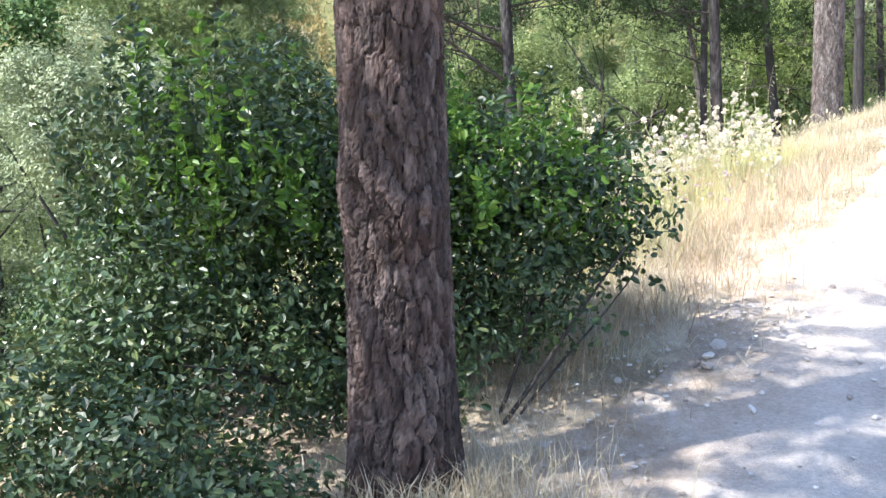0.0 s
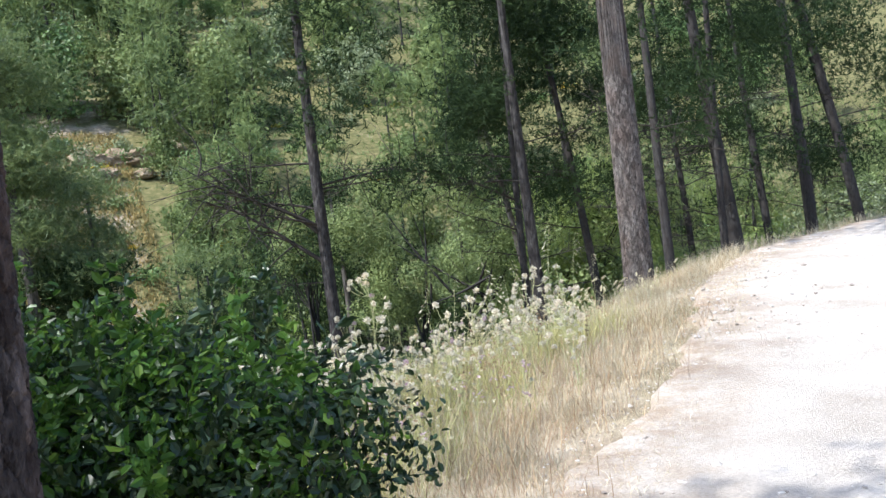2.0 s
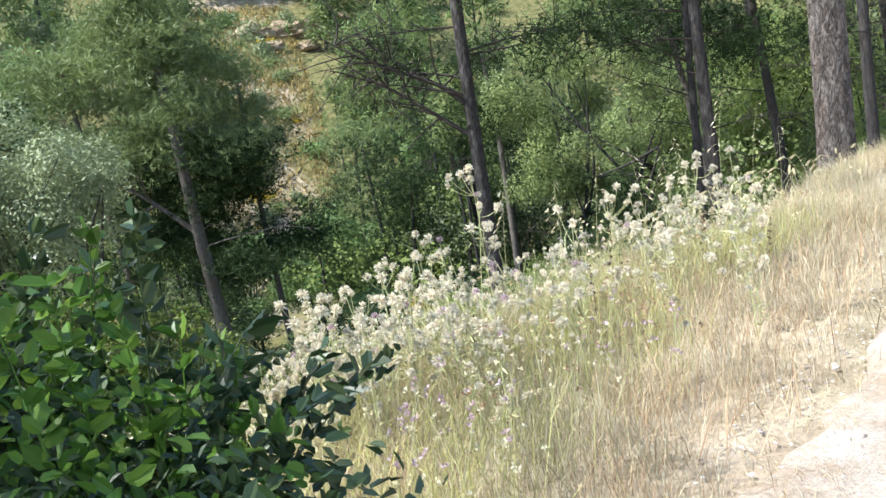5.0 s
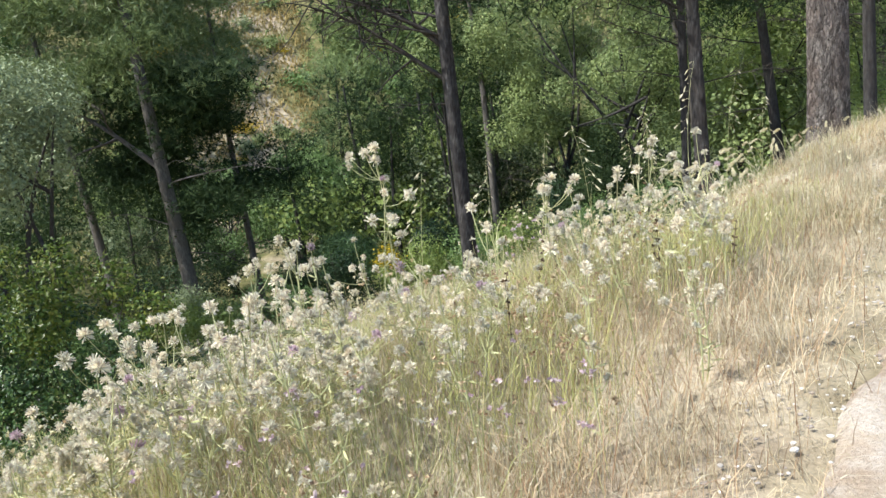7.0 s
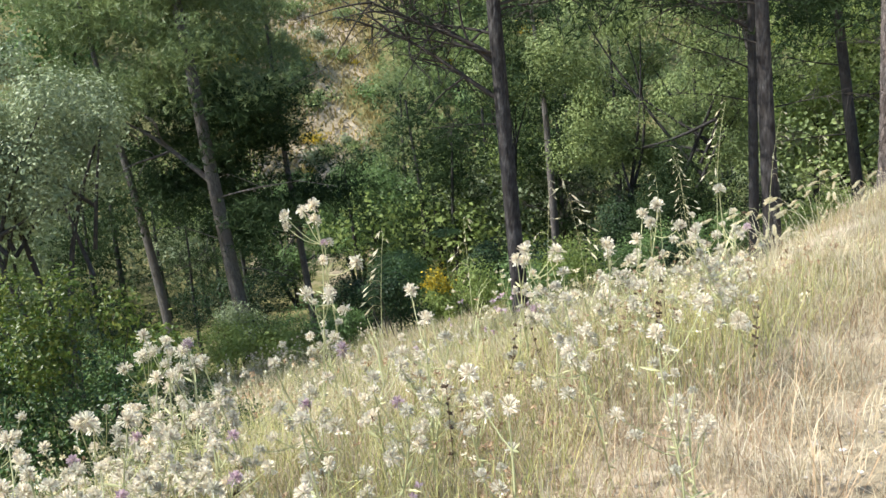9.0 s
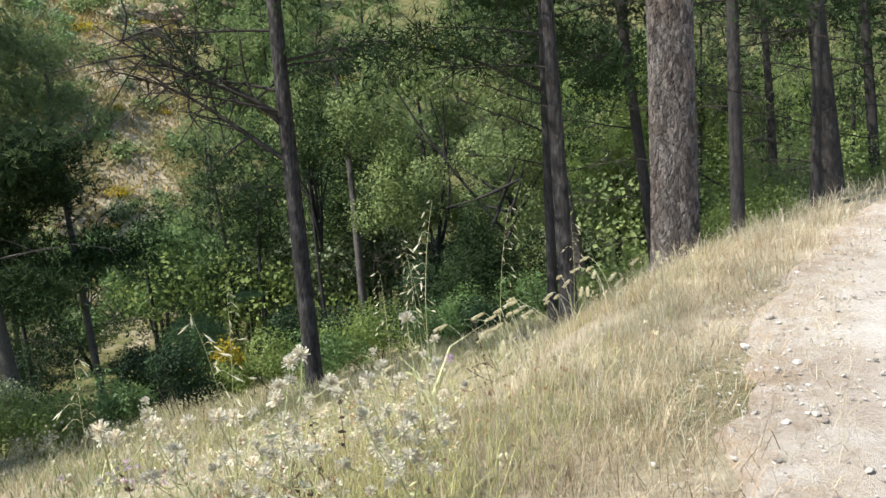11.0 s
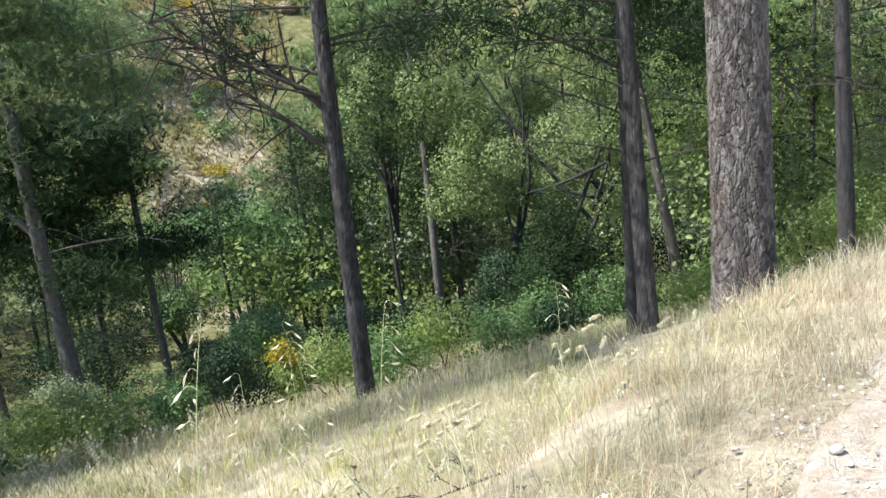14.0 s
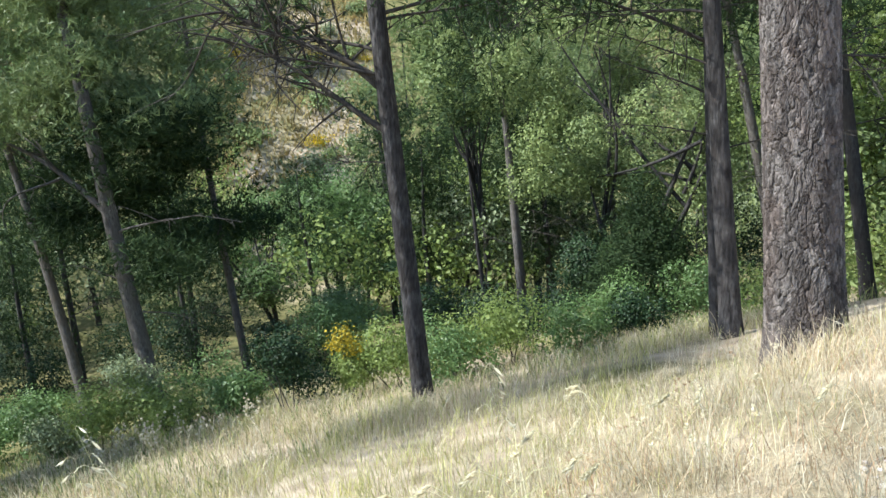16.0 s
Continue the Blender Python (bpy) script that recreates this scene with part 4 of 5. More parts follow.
# ---- woods of the valley and the far hillside ----
def far_pine_meshes(seed, mat, tall, rad, tufts, per, length, width, size):
    r = np.random.RandomState(seed)
    line = trunk_line((0, 0, 0), tall, (r.normal(0, 0.03), 0), 0.15, r, 20)
    tr = mesh_of("trunk", *tube(line[::2], np.linspace(0.14, 0.03, 10), 5), M_BARK_GREY, True)
    cs = []
    for _ in range(tufts):
        t = r.uniform(0.0, 1) ** 0.8
        k = int((0.22 + 0.78 * t) * 19)
        rr = rad * (1 - 0.7 * t) * r.uniform(0.2, 1.05)
        a = r.uniform(0, 6.28)
        cs.append(line[k] + [rr * math.cos(a), rr * math.sin(a), r.normal(0, 0.2)])
    return tr, needle_crown(r, np.array(cs), size, per, mat, length, width)


PINES_NEAR = [far_pine_meshes(510 + i, M_NEEDLE if i < 2 else M_NEEDLE_LIGHT, 7.5 + i, 2.6, 75, 80, 0.26, 0.017, 0.5) for i in range(4)]
PINES = [far_pine_meshes(500 + i, M_NEEDLE if i < 1 else (M_NEEDLE_LIGHT if i < 2 else M_FAR_HAZE), 7.5 + i, 2.6, 60, 30, 0.56, 0.052, 0.6) for i in range(4)]


def far_leaf_meshes(seed, mat, n=3400, leaf=0.24):
    r = np.random.RandomState(seed)
    lo = [(r.normal(0, 1.1), r.normal(0, 1.1), r.uniform(1.2, 4.2), r.uniform(0.7, 1.2), 0.85) for _ in range(10)]
    v, f = leaf_crown(r, lo, n, leaf, leaf * 0.34, mat, 0.6)
    t = np.linspace(0, 1, 8)[:, None]
    return mesh_of("trunk", *tube(np.array([0, 0, -0.2]) + t * [0.1, 0, 3.2], 0.12 - 0.09 * t[:, 0], 7), M_BARK_GREY, True), mesh_of("crown", v, f, mat)


BROAD_NEAR = [far_leaf_meshes(523, M_OAK, 4600, 0.12), far_leaf_meshes(524, M_LIGHT, 4600, 0.12), far_leaf_meshes(525, M_OLIVE, 4600, 0.12)]
BROAD = [far_leaf_meshes(520, M_OAK), far_leaf_meshes(521, M_GREEN), far_leaf_meshes(522, M_OLIVE)]


def low_shrub(seed, mat):
    r = np.random.RandomState(seed)
    lo = [(r.normal(0, 0.5), r.normal(0, 0.5), r.uniform(0.2, 0.8), r.uniform(0.35, 0.6), 0.8) for _ in range(6)]
    return leaf_crown(r, lo, 660, 0.20, 0.066, mat, 0.4)


def far_tree(meshes, name, label, x, y, size, turn, group):
    root = tagged(new(name), label, "tree", group)
    place(root, (x, y, gz(x, y) - 0.1), turn, size)
    part("trunk", meshes[0], root)
    part("crown", meshes[1], root)


def clearing(x, y):
    """The open dry slope across the valley, plus the camera's sight line to it, free of trees."""
    return abs(x + 9.9 + 0.22 * (y - 55)) < 4.4 + 0.06 * (y - 55) and 44 < y < 84 or 32 < y <= 46 and abs(x - 3 + 0.26 * (y - 5)) < 3.6


r = np.random.RandomState(7)
made = 0
for _ in range(110):  # the close woods high on the far slope
    dist, a = r.uniform(78, 160), radians(r.uniform(-36, 8))
    x, y = dist * math.sin(a), 3 + dist * math.cos(a)
    k = r.randint(5)
    if k < 3:
        # only the paler needle colours up here, in place of haze
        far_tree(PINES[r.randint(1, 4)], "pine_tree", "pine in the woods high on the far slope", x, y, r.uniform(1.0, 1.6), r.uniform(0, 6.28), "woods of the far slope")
    else:
        far_tree(BROAD[r.randint(3)], "broadleaf_tree", "leafy tree high on the far slope", x, y, r.uniform(1.2, 2.0), r.uniform(0, 6.28), "woods of the far slope")
for _ in range(4000):
    dist = 27 + 125 * r.uniform() ** 1.25
    a = radians(r.uniform(-36, 46))
    x, y = dist * math.sin(a), 3 + dist * math.cos(a)
    if clearing(x, y) or float(side(np.array([x]), np.array([y]))[0]) < 9 or (y < 34 and -12 < x < 9):
        continue
    k = r.uniform()
    near = dist < 52
    if k < 0.55:
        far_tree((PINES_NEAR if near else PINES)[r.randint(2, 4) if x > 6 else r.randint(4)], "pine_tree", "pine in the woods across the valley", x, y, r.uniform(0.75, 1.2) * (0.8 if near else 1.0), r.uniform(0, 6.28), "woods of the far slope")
    else:
        b = r.randint(3)
        far_tree((BROAD_NEAR if near else BROAD)[b], "broadleaf_tree", ("grey-green oak on the far slope", "bright green tree on the far slope", "silvery olive tree on the far slope")[b], x, y, r.uniform(0.7, 1.3), r.uniform(0, 6.28), "woods of the far slope")
    made += 1
    if made >= 300:
        break
# some dark-needled ones are added only to darken the shaded hollow
for i, (x, y, sz, k) in enumerate([(-1.6, 36.0, 0.95, 0), (0.6, 38.0, 1.0, 1), (-2.6, 39.5, 0.9, 2), (2.6, 37.0, 0.85, 1), (5.0, 36.0, 0.95, 0), (8.0, 37.0, 1.0, 2), (-8.5, 36.0, 0.9, 0), (-12.0, 35.0, 1.0, 1),
                                   (-16.0, 33.0, 1.1, 0), (-6.4, 31.2, 0.7, 0), (1.3, 34.2, 0.85, 0), (3.0, 34.8, 0.8, 1), (-0.4, 34.6, 0.75, 0), (-11.0, 31.0, 0.8, 1), (-3.4, 33.0, 0.7, 0), (-18.0, 37.0, 1.1, 3), (3.6, 42.0, 1.1, 3), (-8.8, 33.0, 0.6, 1)]):
    far_tree(PINES_NEAR[k], "pine_tree", "dark bushy pine in the valley bottom", x, y, sz, i * 1.3, "pines in the valley")
for i in range(26):  # trees beside the open slope, below the outcrop
    y = 50 + 31 * r.uniform()
    x = -4.6 - 0.16 * (y - 55) + 7.5 * r.uniform()
    if i % 3:
        far_tree(PINES[1 + i % 3], "pine_tree", "pine beside the open slope in a haze-paled green", x, y, r.uniform(0.55, 0.85), i * 1.1, "woods of the far slope")
    else:
        far_tree(BROAD[i % 2], "broadleaf_tree", "leafy tree beside the open slope", x, y, r.uniform(0.6, 0.95), i * 1.7, "woods of the far slope")
LOW_MAT = (M_GREEN, M_OLIVE, M_BROOM, M_OAK)
LOW = [low_shrub(540 + k, LOW_MAT[k]) for k in range(4)]
scrub = [Pile() for _ in LOW]
for i in range(300):  # scrub on the open slope and between the trees
    dist = r.uniform(44, 95)
    a = radians(r.uniform(-36, 42))
    x, y = 1.5 + dist * math.sin(a), 3.5 + dist * math.cos(a)
    if i < 60:
        y = r.uniform(50, 76)
        x = -9.9 - 0.22 * (y - 55) + r.uniform(-5, 5)
    if float(side(np.array([x]), np.array([y]))[0]) < 12:
        continue
    k = (0, 1, 2, 0, 3, 1, 3, 3)[r.randint(8)]
    v, f = LOW[k]
    scrub[k].add((v * r.uniform(0.4, 1.1) * (0.6 if k == 2 else 1.0) + [x, y, gz(x, y) - 0.1], f))
for k in range(4):
    tagged(new("hillside_scrub", scrub[k].mesh("hillside_scrub", LOW_MAT[k])), ("green scrub on the dry hillside", "grey-green scrub on the dry hillside", "yellow-flowering broom on the dry hillside", "olive-green scrub on the dry hillside")[k], "scrub", kind="stuff")


def rock_mat():
    m, nt, bs = node_mat("tan_rock")
    wide, fine = noise_tex(nt, 0.9, 5, 0.6, (1, 1, 3)), noise_tex(nt, 6, 6, 0.7)
    col = ramp(nt, wide, [(0.3, (0.22, 0.155, 0.095)), (0.5, (0.36, 0.27, 0.18)), (0.7, (0.47, 0.38, 0.27))])
    col = blend(nt, 0.6, col, ramp(nt, fine, [(0.3, (0.5, 0.5, 0.5)), (0.7, (1.2, 1.2, 1.2))]), "MULTIPLY")
    nt.links.new(col, bs.inputs["Base Color"])
    bs.inputs["Roughness"].default_value = 0.95
    bump(nt, bs, fine, 0.8, 0.15)
    return m


M_ROCK = rock_mat()


def boulder(seed, x, y, sx, sy, sz):
    r = np.random.RandomState(seed)
    bm = bmesh.new()
    bmesh.ops.create_icosphere(bm, subdivisions=4, radius=1)
    for v in bm.verts:
        q = v.co * 1.7 + Vector((seed, 0, 0))
        v.co = v.co * (1 + 0.35 * noise.noise(q) + 0.16 * noise.noise(q * 2.7) + 0.08 * noise.noise(q * 6))
        v.co.z = round(v.co.z * 5) / 5 * 0.5 + v.co.z * 0.5  # bedded layers
        v.co = Vector((v.co.x * sx, v.co.y * sy, v.co.z * sz))
    me = bpy.data.meshes.new("rock_outcrop")
    bm.to_mesh(me)
    bm.free()
    me.materials.append(M_ROCK)
    ob = tagged(new("rock_outcrop", me), "pale tan rock outcrop on the dry hillside", "rock", "rocks of the far slope")
    ob.location = (x, y, gz(x, y))
    ob.rotation_euler = (0, 0, r.uniform(-0.3, 0.3))


for i, b in enumerate([(-11.6, 74.2, 1.6, 1.2, 0.8), (-8.7, 75.5, 2.2, 1.3, 1.0), (-6.4, 77.5, 1.7, 1.2, 0.9), (-10.2, 72.0, 1.0, 0.8, 0.5), (-7.6, 72.6, 0.8, 0.7, 0.45)]):
    boulder(560 + i, *b)


def cypress(x, y, tall, seed):
    """A narrow dark spire."""
    r = np.random.RandomState(seed)
    root = tagged(new("cypress_tree"), "narrow dark cypress on the far slope", "cypress tree")
    root.location = (x, y, gz(x, y) - 0.1)
    t = np.linspace(0, 1, 8)[:, None]
    part("trunk", mesh_of("trunk", *tube(t * [0.05, 0, 0.9 * tall], 0.14 - 0.12 * t[:, 0], 7), M_BARK_GREY, True), root)
    u = r.uniform(0.03, 1, 110)
    a = r.uniform(0, 6.28, 110)
    rad = 0.12 * tall * np.sin(np.clip(u, 0, 1) ** 0.6 * 3.0) ** 0.8 * r.uniform(0.4, 1, 110)
    cs = np.stack([rad * np.cos(a), rad * np.sin(a), u * tall], -1)
    part("crown", needle_crown(r, cs, 0.32, 45, M_NEEDLE, 0.4, 0.03), root)


cypress(-10.2, 90.0, 7.5, 570)
cypress(-5.4, 92.0, 6.0, 571)


# ---- grass ----
def scatter(r, n, smin, smax, lo, hi):
    """Points on the slope between two distances from the road's edge, along a stretch of it (in metres along EDGE)."""
    a, s = r.uniform(lo, hi, n), r.uniform(smin, smax, n)
    x = np.interp(a, along, ex) + np.interp(a, along, nx_) * s
    y = np.interp(a, along, ey) + np.interp(a, along, ny_) * s
    return np.stack([x, y, land(x, y)], -1), s


def clumped(r, n, smin, smax, lo, hi, clumps, tight=0.12):
    c, s = scatter(r, clumps, smin, smax, lo, hi)
    p = np.repeat(c, n // clumps + 1, 0)[:n] + np.concatenate([r.normal(0, tight, (n, 2)), np.zeros((n, 1))], 1)
    p[:, 2] = land(p[:, 0], p[:, 1])
    return p, np.repeat(s, n // clumps + 1)[:n]


def bare(x, y):
    """How far a place lies inside the bare trodden patch of the verge."""
    t = np.clip(((x - 3.25) * 0.9 + (y - 9.9) * 1.1) / 2.02, 0, 1)
    return np.clip(1.5 - np.minimum(np.hypot(x - 3.25 - 0.9 * t, y - 9.9 - 1.1 * t), np.hypot(x - 3.4, y - 11.15)) / 0.28, 0, 1)


def grass(name, p, h, lean, width, mat, label, seed):
    r = np.random.RandomState(seed)
    keep = r.uniform(size=len(p)) > 0.9 * bare(p[:, 0], p[:, 1])
    p, h = p[keep], h[keep]
    v, f = blades(r, p, h, lean, width)
    tagged(new(name, mesh_of(name, v, f, mat)), label, "grass", kind="stuff")


def at_edge(x, y):
    """Metres along the road's edge of the place nearest to (x, y)."""
    return float(along[np.argmin((ex - x) ** 2 + (ey - y) ** 2)])


A0, A1, A2 = at_edge(0.2, 2.9), at_edge(6.6, 12.3), at_edge(14, 16.2)
r = np.random.RandomState(21)
p, s = clumped(r, 62000, 0.25, 4.2, A0 + 0.4, A1, 2600, 0.11)
far_on = np.clip((p[:, 1] - 7.6) / 2.0, 0, 1)
h = (0.08 + 0.25 * np.clip(s / 1.6, 0, 1)) * r.uniform(0.3, 1.25, len(p)) * (1 - 0.42 * far_on)
grass("dry_grass", p, h, 0.75, 0.0010, M_STRAW, "dry straw-coloured grass on the sunny verge", 22)
p, s = clumped(r, 42000, 0.8, 4.0, A0 + 0.4, A1, 900, 0.14)
p = p[(p[:, 1] < 9.6) | (r.uniform(size=len(p)) < 0.35)]
grass("wild_grass", p, 0.34 * r.uniform(0.4, 1.3, len(p)) * (1 - 0.6 * np.clip((p[:, 1] - 7.6) / 2.0, 0, 1)), 0.65, 0.0010, M_GREENGRASS, "half-green grass among the thistles on the verge", 23)
p, s = clumped(r, 5200, 0.12, 1.3, A0 + 1.5, A1, 40, 0.07)
grass("grass_tuft", p, r.uniform(0.12, 0.30, len(p)), 0.7, 0.0011, M_STRAW, "fuller straw-coloured tufts near the road's edge", 38)
p, s = clumped(r, 16000, 0.15, 3.0, A0 + 0.4, A1, 500, 0.16)
grass("russet_grass", p, r.uniform(0.08, 0.30, len(p)) * (1 - 0.5 * np.clip((p[:, 1] - 7.6) / 2.0, 0, 1)), 0.8, 0.0014, M_RUSSET, "reddish-brown withered grass on the verge", 30)
p, s = scatter(r, 48000, -0.35, 4.5, A0 + 0.2, A1)
grass("grass_thatch", p, r.uniform(0.02, 0.09, len(p)), 1.6, 0.0014, M_STRAW, "matted fallen straw between the tufts", 24)
p, s = scatter(r, 26000, 3.2, 9, A0, A1 + 3)
grass("slope_grass", p, r.uniform(0.06, 0.26, len(p)), 0.75, 0.0024, M_STRAW, "dry straw grass on the falling slope", 25)
p, s = clumped(r, 14000, 3.0, 9, A0, A1 + 3, 500, 0.2)
grass("slope_grass", p, r.uniform(0.1, 0.34, len(p)), 0.6, 0.0024, M_GREENGRASS, "half-green tufts on the falling slope", 35)
p, s = clumped(r, 20000, 8, 17, A0, A2, 1200, 0.3)
grass("undergrowth_grass", p, r.uniform(0.1, 0.34, len(p)), 0.7, 0.008, M_SHADEGRASS, "green grass in the shade under the trees", 26)
p, s = clumped(r, 46000, 7.5, 15, A0 + 3, A1 + 5, 1900, 0.22)
grass("slope_grass", p, r.uniform(0.1, 0.42, len(p)), 0.7, 0.0036, M_STRAW, "pale dry grass at the foot of the slope", 36)
p, s = clumped(r, 12000, 7.5, 15, A0 + 3, A1 + 5, 420, 0.25)
grass("slope_grass", p, r.uniform(0.15, 0.45, len(p)), 0.6, 0.0034, M_GREENGRASS, "half-green tufts at the foot of the slope", 37)
p, s = clumped(r, 26000, 0.2, 6, A1 - 0.5, A2 + 8, 1500, 0.18)
grass("verge_grass", p, r.uniform(0.06, 0.26, len(p)), 0.75, 0.0022, M_STRAW, "dry grass along the bend of the road", 27)
p = np.stack([r.uniform(-5.5, 5.5, 17000), r.uniform(48, 80, 17000)], -1)
p[:, 0] += -9.9 - 0.22 * (p[:, 1] - 55)
p = np.concatenate([p, land(p[:, 0], p[:, 1])[:, None]], 1)
grass("hillside_grass", p, r.uniform(0.15, 0.45, len(p)), 0.8, 0.04, M_OCHRE, "parched yellow grass on the far hillside", 28)
p = np.concatenate([r.normal(0, 1, (5200, 2)) * [0.24, 0.24] + c for c in ((-0.05, 2.66), (0.05, 2.55), (-0.75, 2.5), (-1.1, 2.9))])
p = np.concatenate([p, land(p[:, 0], p[:, 1])[:, None]], 1)
p = p[np.hypot(p[:, 0] + 0.17, p[:, 1] - 2.84) > 0.17][::4]
grass("dry_grass", p, r.uniform(0.04, 0.2, len(p)), 0.7, 0.0016, M_STRAW, "dry grass round the foot of the first pine", 29)


# ---- thistles, wild oats and other single plants of the verge ----
def fluffy_head(r, c, rad, n=110, wide=0.10):
    d = unit(r.normal(size=(n, 3)) * r.uniform(0.6, 1.4, 3) + r.normal(0, 0.35, 3) + [0, 0, 0.6])
    s = unit(np.cross(d, r.normal(size=(n, 3)))) * rad * wide
    q = c + d * rad * 0.12
    tip = c + d * rad * r.uniform(0.55, 1.2, (n, 1))
    return np.stack([q, tip + s, tip - s], 1).reshape(-1, 3), np.arange(3 * n).reshape(-1, 3)


def thistle(seed, tall, heads, label, wide=0.075, big=1.0):
    r = np.random.RandomState(seed)
    root = tagged(new("thistle"), label, "thistle", "thistles on the verge")
    stem = Pile()
    t = np.linspace(0, 1, 9)[:, None]
    main = t * [r.normal(0, 0.06), r.normal(0, 0.06), tall] + np.sin(t * 5) * r.normal(0, 0.012, 3)
    stem.add(tube(main, 0.0038 - 0.002 * t[:, 0], 5))
    part("stem", stem.mesh("stem", M_STEM), root)
    n = 20
    tagged(part("foliage", mesh_of("foliage", *leaves_at(r, main[r.randint(0, 8, n)], unit(r.normal(size=(n, 3)) * [1, 1, 0.3]) + [0, 0, 0.2], 0.05, 0.0035, 0.3, 0.2), M_STEM), root), kind="stuff")
    for i in range(heads):
        k = r.randint(3, 8) if i else 7
        e = main[k] + [r.normal(0, wide), r.normal(0, wide), r.uniform(-0.02, 0.16)] if i else main[-1] + [0, 0, 0.03]
        tt = np.linspace(0, 1, 5)[:, None]
        br = part("branch", mesh_of("branch", *tube(main[k] * (1 - tt) + e * tt + np.sin(tt * 3.1) * [0, 0, -0.02], np.full(5, 0.0017), 4), M_STEM), root)
        kind = M_PINK if r.uniform() < 0.06 else M_FLUFF
        part("flower_head", mesh_of("flower_head", *fluffy_head(r, e, big * r.uniform(0.014, 0.028), 130), kind), br, "faded pink flower head" if kind is M_PINK else "white fluffy seed head")
    return root


TH = [thistle(600 + i, 0.34 + 0.06 * i, 8 + i % 4, "thistle gone to white fluffy seed") for i in range(6)]
r = np.random.RandomState(31)
spots = [(0.93, 6.72), (0.56, 6.40), (0.75, 6.88), (2.79, 8.25), (2.41, 7.9), (1.05, 8.5), (1.2, 8.7), (2.38, 8.4), (2.86, 8.6), (0.62, 7.2), (0.69, 6.6)]
for _ in range(42):  # the dense belt along the bank's shoulder
    k = r.uniform() ** 1.7
    spots.append((0.25 + 2.6 * k + r.normal(0, 0.16), 6.1 + 2.3 * k + r.normal(0, 0.22)))
for _ in range(12):
    spots.append((r.uniform(0.3, 1.1), r.uniform(6.0, 7.1)))
for _ in range(16):
    spots.append((r.uniform(1.3, 2.6), r.uniform(10.4, 12.2)))
for _ in range(10):
    spots.append((r.uniform(1.0, 2.4), r.uniform(5.6, 7.2)))
for _ in range(26):  # a patch at the foot of the slope
    spots.append((r.normal(-3.0, 0.9), r.normal(21.6, 0.5)))
for i, (x, y) in enumerate(spots):
    m = Matrix.LocRotScale((x, y, gz(x, y) - 0.01), Euler((r.normal(0, 0.08), r.normal(0, 0.08), r.uniform(0, 6.28))), None)
    if i < 6:
        TH[i].matrix_basis = m
    else:
        copy_thing(TH[i % 6], m)


# the tall branching ones that stand out against the woods
for i, (x, y, tall, heads) in enumerate([(1.25, 7.80, 0.86, 12), (1.12, 7.68, 0.66, 9), (2.34, 7.88, 0.76, 10), (2.30, 8.02, 0.52, 9), (2.74, 8.18, 0.58, 10), (2.84, 8.39, 0.66, 9), (0.88, 6.75, 0.66, 12), (1.02, 6.76, 0.66, 10), (0.60, 6.44, 0.56, 12),
                                         (0.66, 7.25, 0.5, 10), (0.42, 6.62, 0.52, 12), (0.30, 6.30, 0.5, 12), (0.75, 6.50, 0.55, 12), (0.5, 6.05, 0.5, 11), (0.70, 6.15, 0.52, 11)]):
    th = thistle(640 + i, tall - gz(x, y), heads, "tall branching thistle with pale fluffy seed heads", 0.07, 1.1)
    place(th, (x, y, gz(x, y) - 0.01), 1.7 * i)


def meadow_weeds(n, seed, mat, low, high, size, label, lo, hi):
    """Thin upright stems with one to three small heads each."""
    r = np.random.RandomState(seed)
    p, s = clumped(r, n, 0.7, 3.6, lo, hi, n // 9, 0.13)
    p = p[(bare(p[:, 0], p[:, 1]) < 0.1) & ((p[:, 1] < 9.4) | (r.uniform(size=n) < 0.25))]
    h = r.uniform(low, high, (len(p), 1)) * np.where(p[:, 1:2] > 8.6, 0.6, 1.0)
    tip = p + h * (np.array([0, 0, 1.0]) + r.normal(0, 0.13, (len(p), 3)) * [1, 1, 0])
    w = unit(r.normal(size=(len(p), 3)) * [1, 1, 0]) * 0.0011
    stems = np.stack([p - w, p + w, tip + 0.7 * w, tip - 0.7 * w], 1).reshape(-1, 3)
    pile = Pile().add((stems, np.arange(len(stems)).reshape(-1, 4)))
    tagged(new("weed_stems", pile.mesh("weed_stems", M_STEM)), "thin upright stems of meadow weeds", "weeds", kind="stuff")
    k = r.randint(1, 4, len(p))
    c = np.repeat(tip, k, 0) + r.normal(0, 0.016, (k.sum(), 3)) * np.repeat(k > 1, k)[:, None]
    c = np.repeat(c, 9, 0)
    v, f = leaves_at(r, c, unit(r.normal(size=(len(c), 3))) + [0, 0, 0.5], size, size * 0.3)
    tagged(new("weed_heads", mesh_of("weed_heads", v, f, mat)), label, "weeds", kind="stuff")


meadow_weeds(1300, 650, M_OAT, 0.22, 0.46, 0.013, "small straw-coloured seed heads of meadow weeds", A0 + 0.8, A1)
meadow_weeds(800, 651, M_RUSSET, 0.18, 0.42, 0.012, "small withered brown heads of meadow weeds", A0 + 0.8, A1)
meadow_weeds(70, 652, M_PINK, 0.22, 0.42, 0.014, "small mauve flower heads among the grass", A0 + 1.2, at_edge(3.4, 7.4))
meadow_weeds(150, 653, M_FLUFF, 0.25, 0.45, 0.012, "small white flower heads among the grass", A0 + 1.2, at_edge(3.4, 7.4))


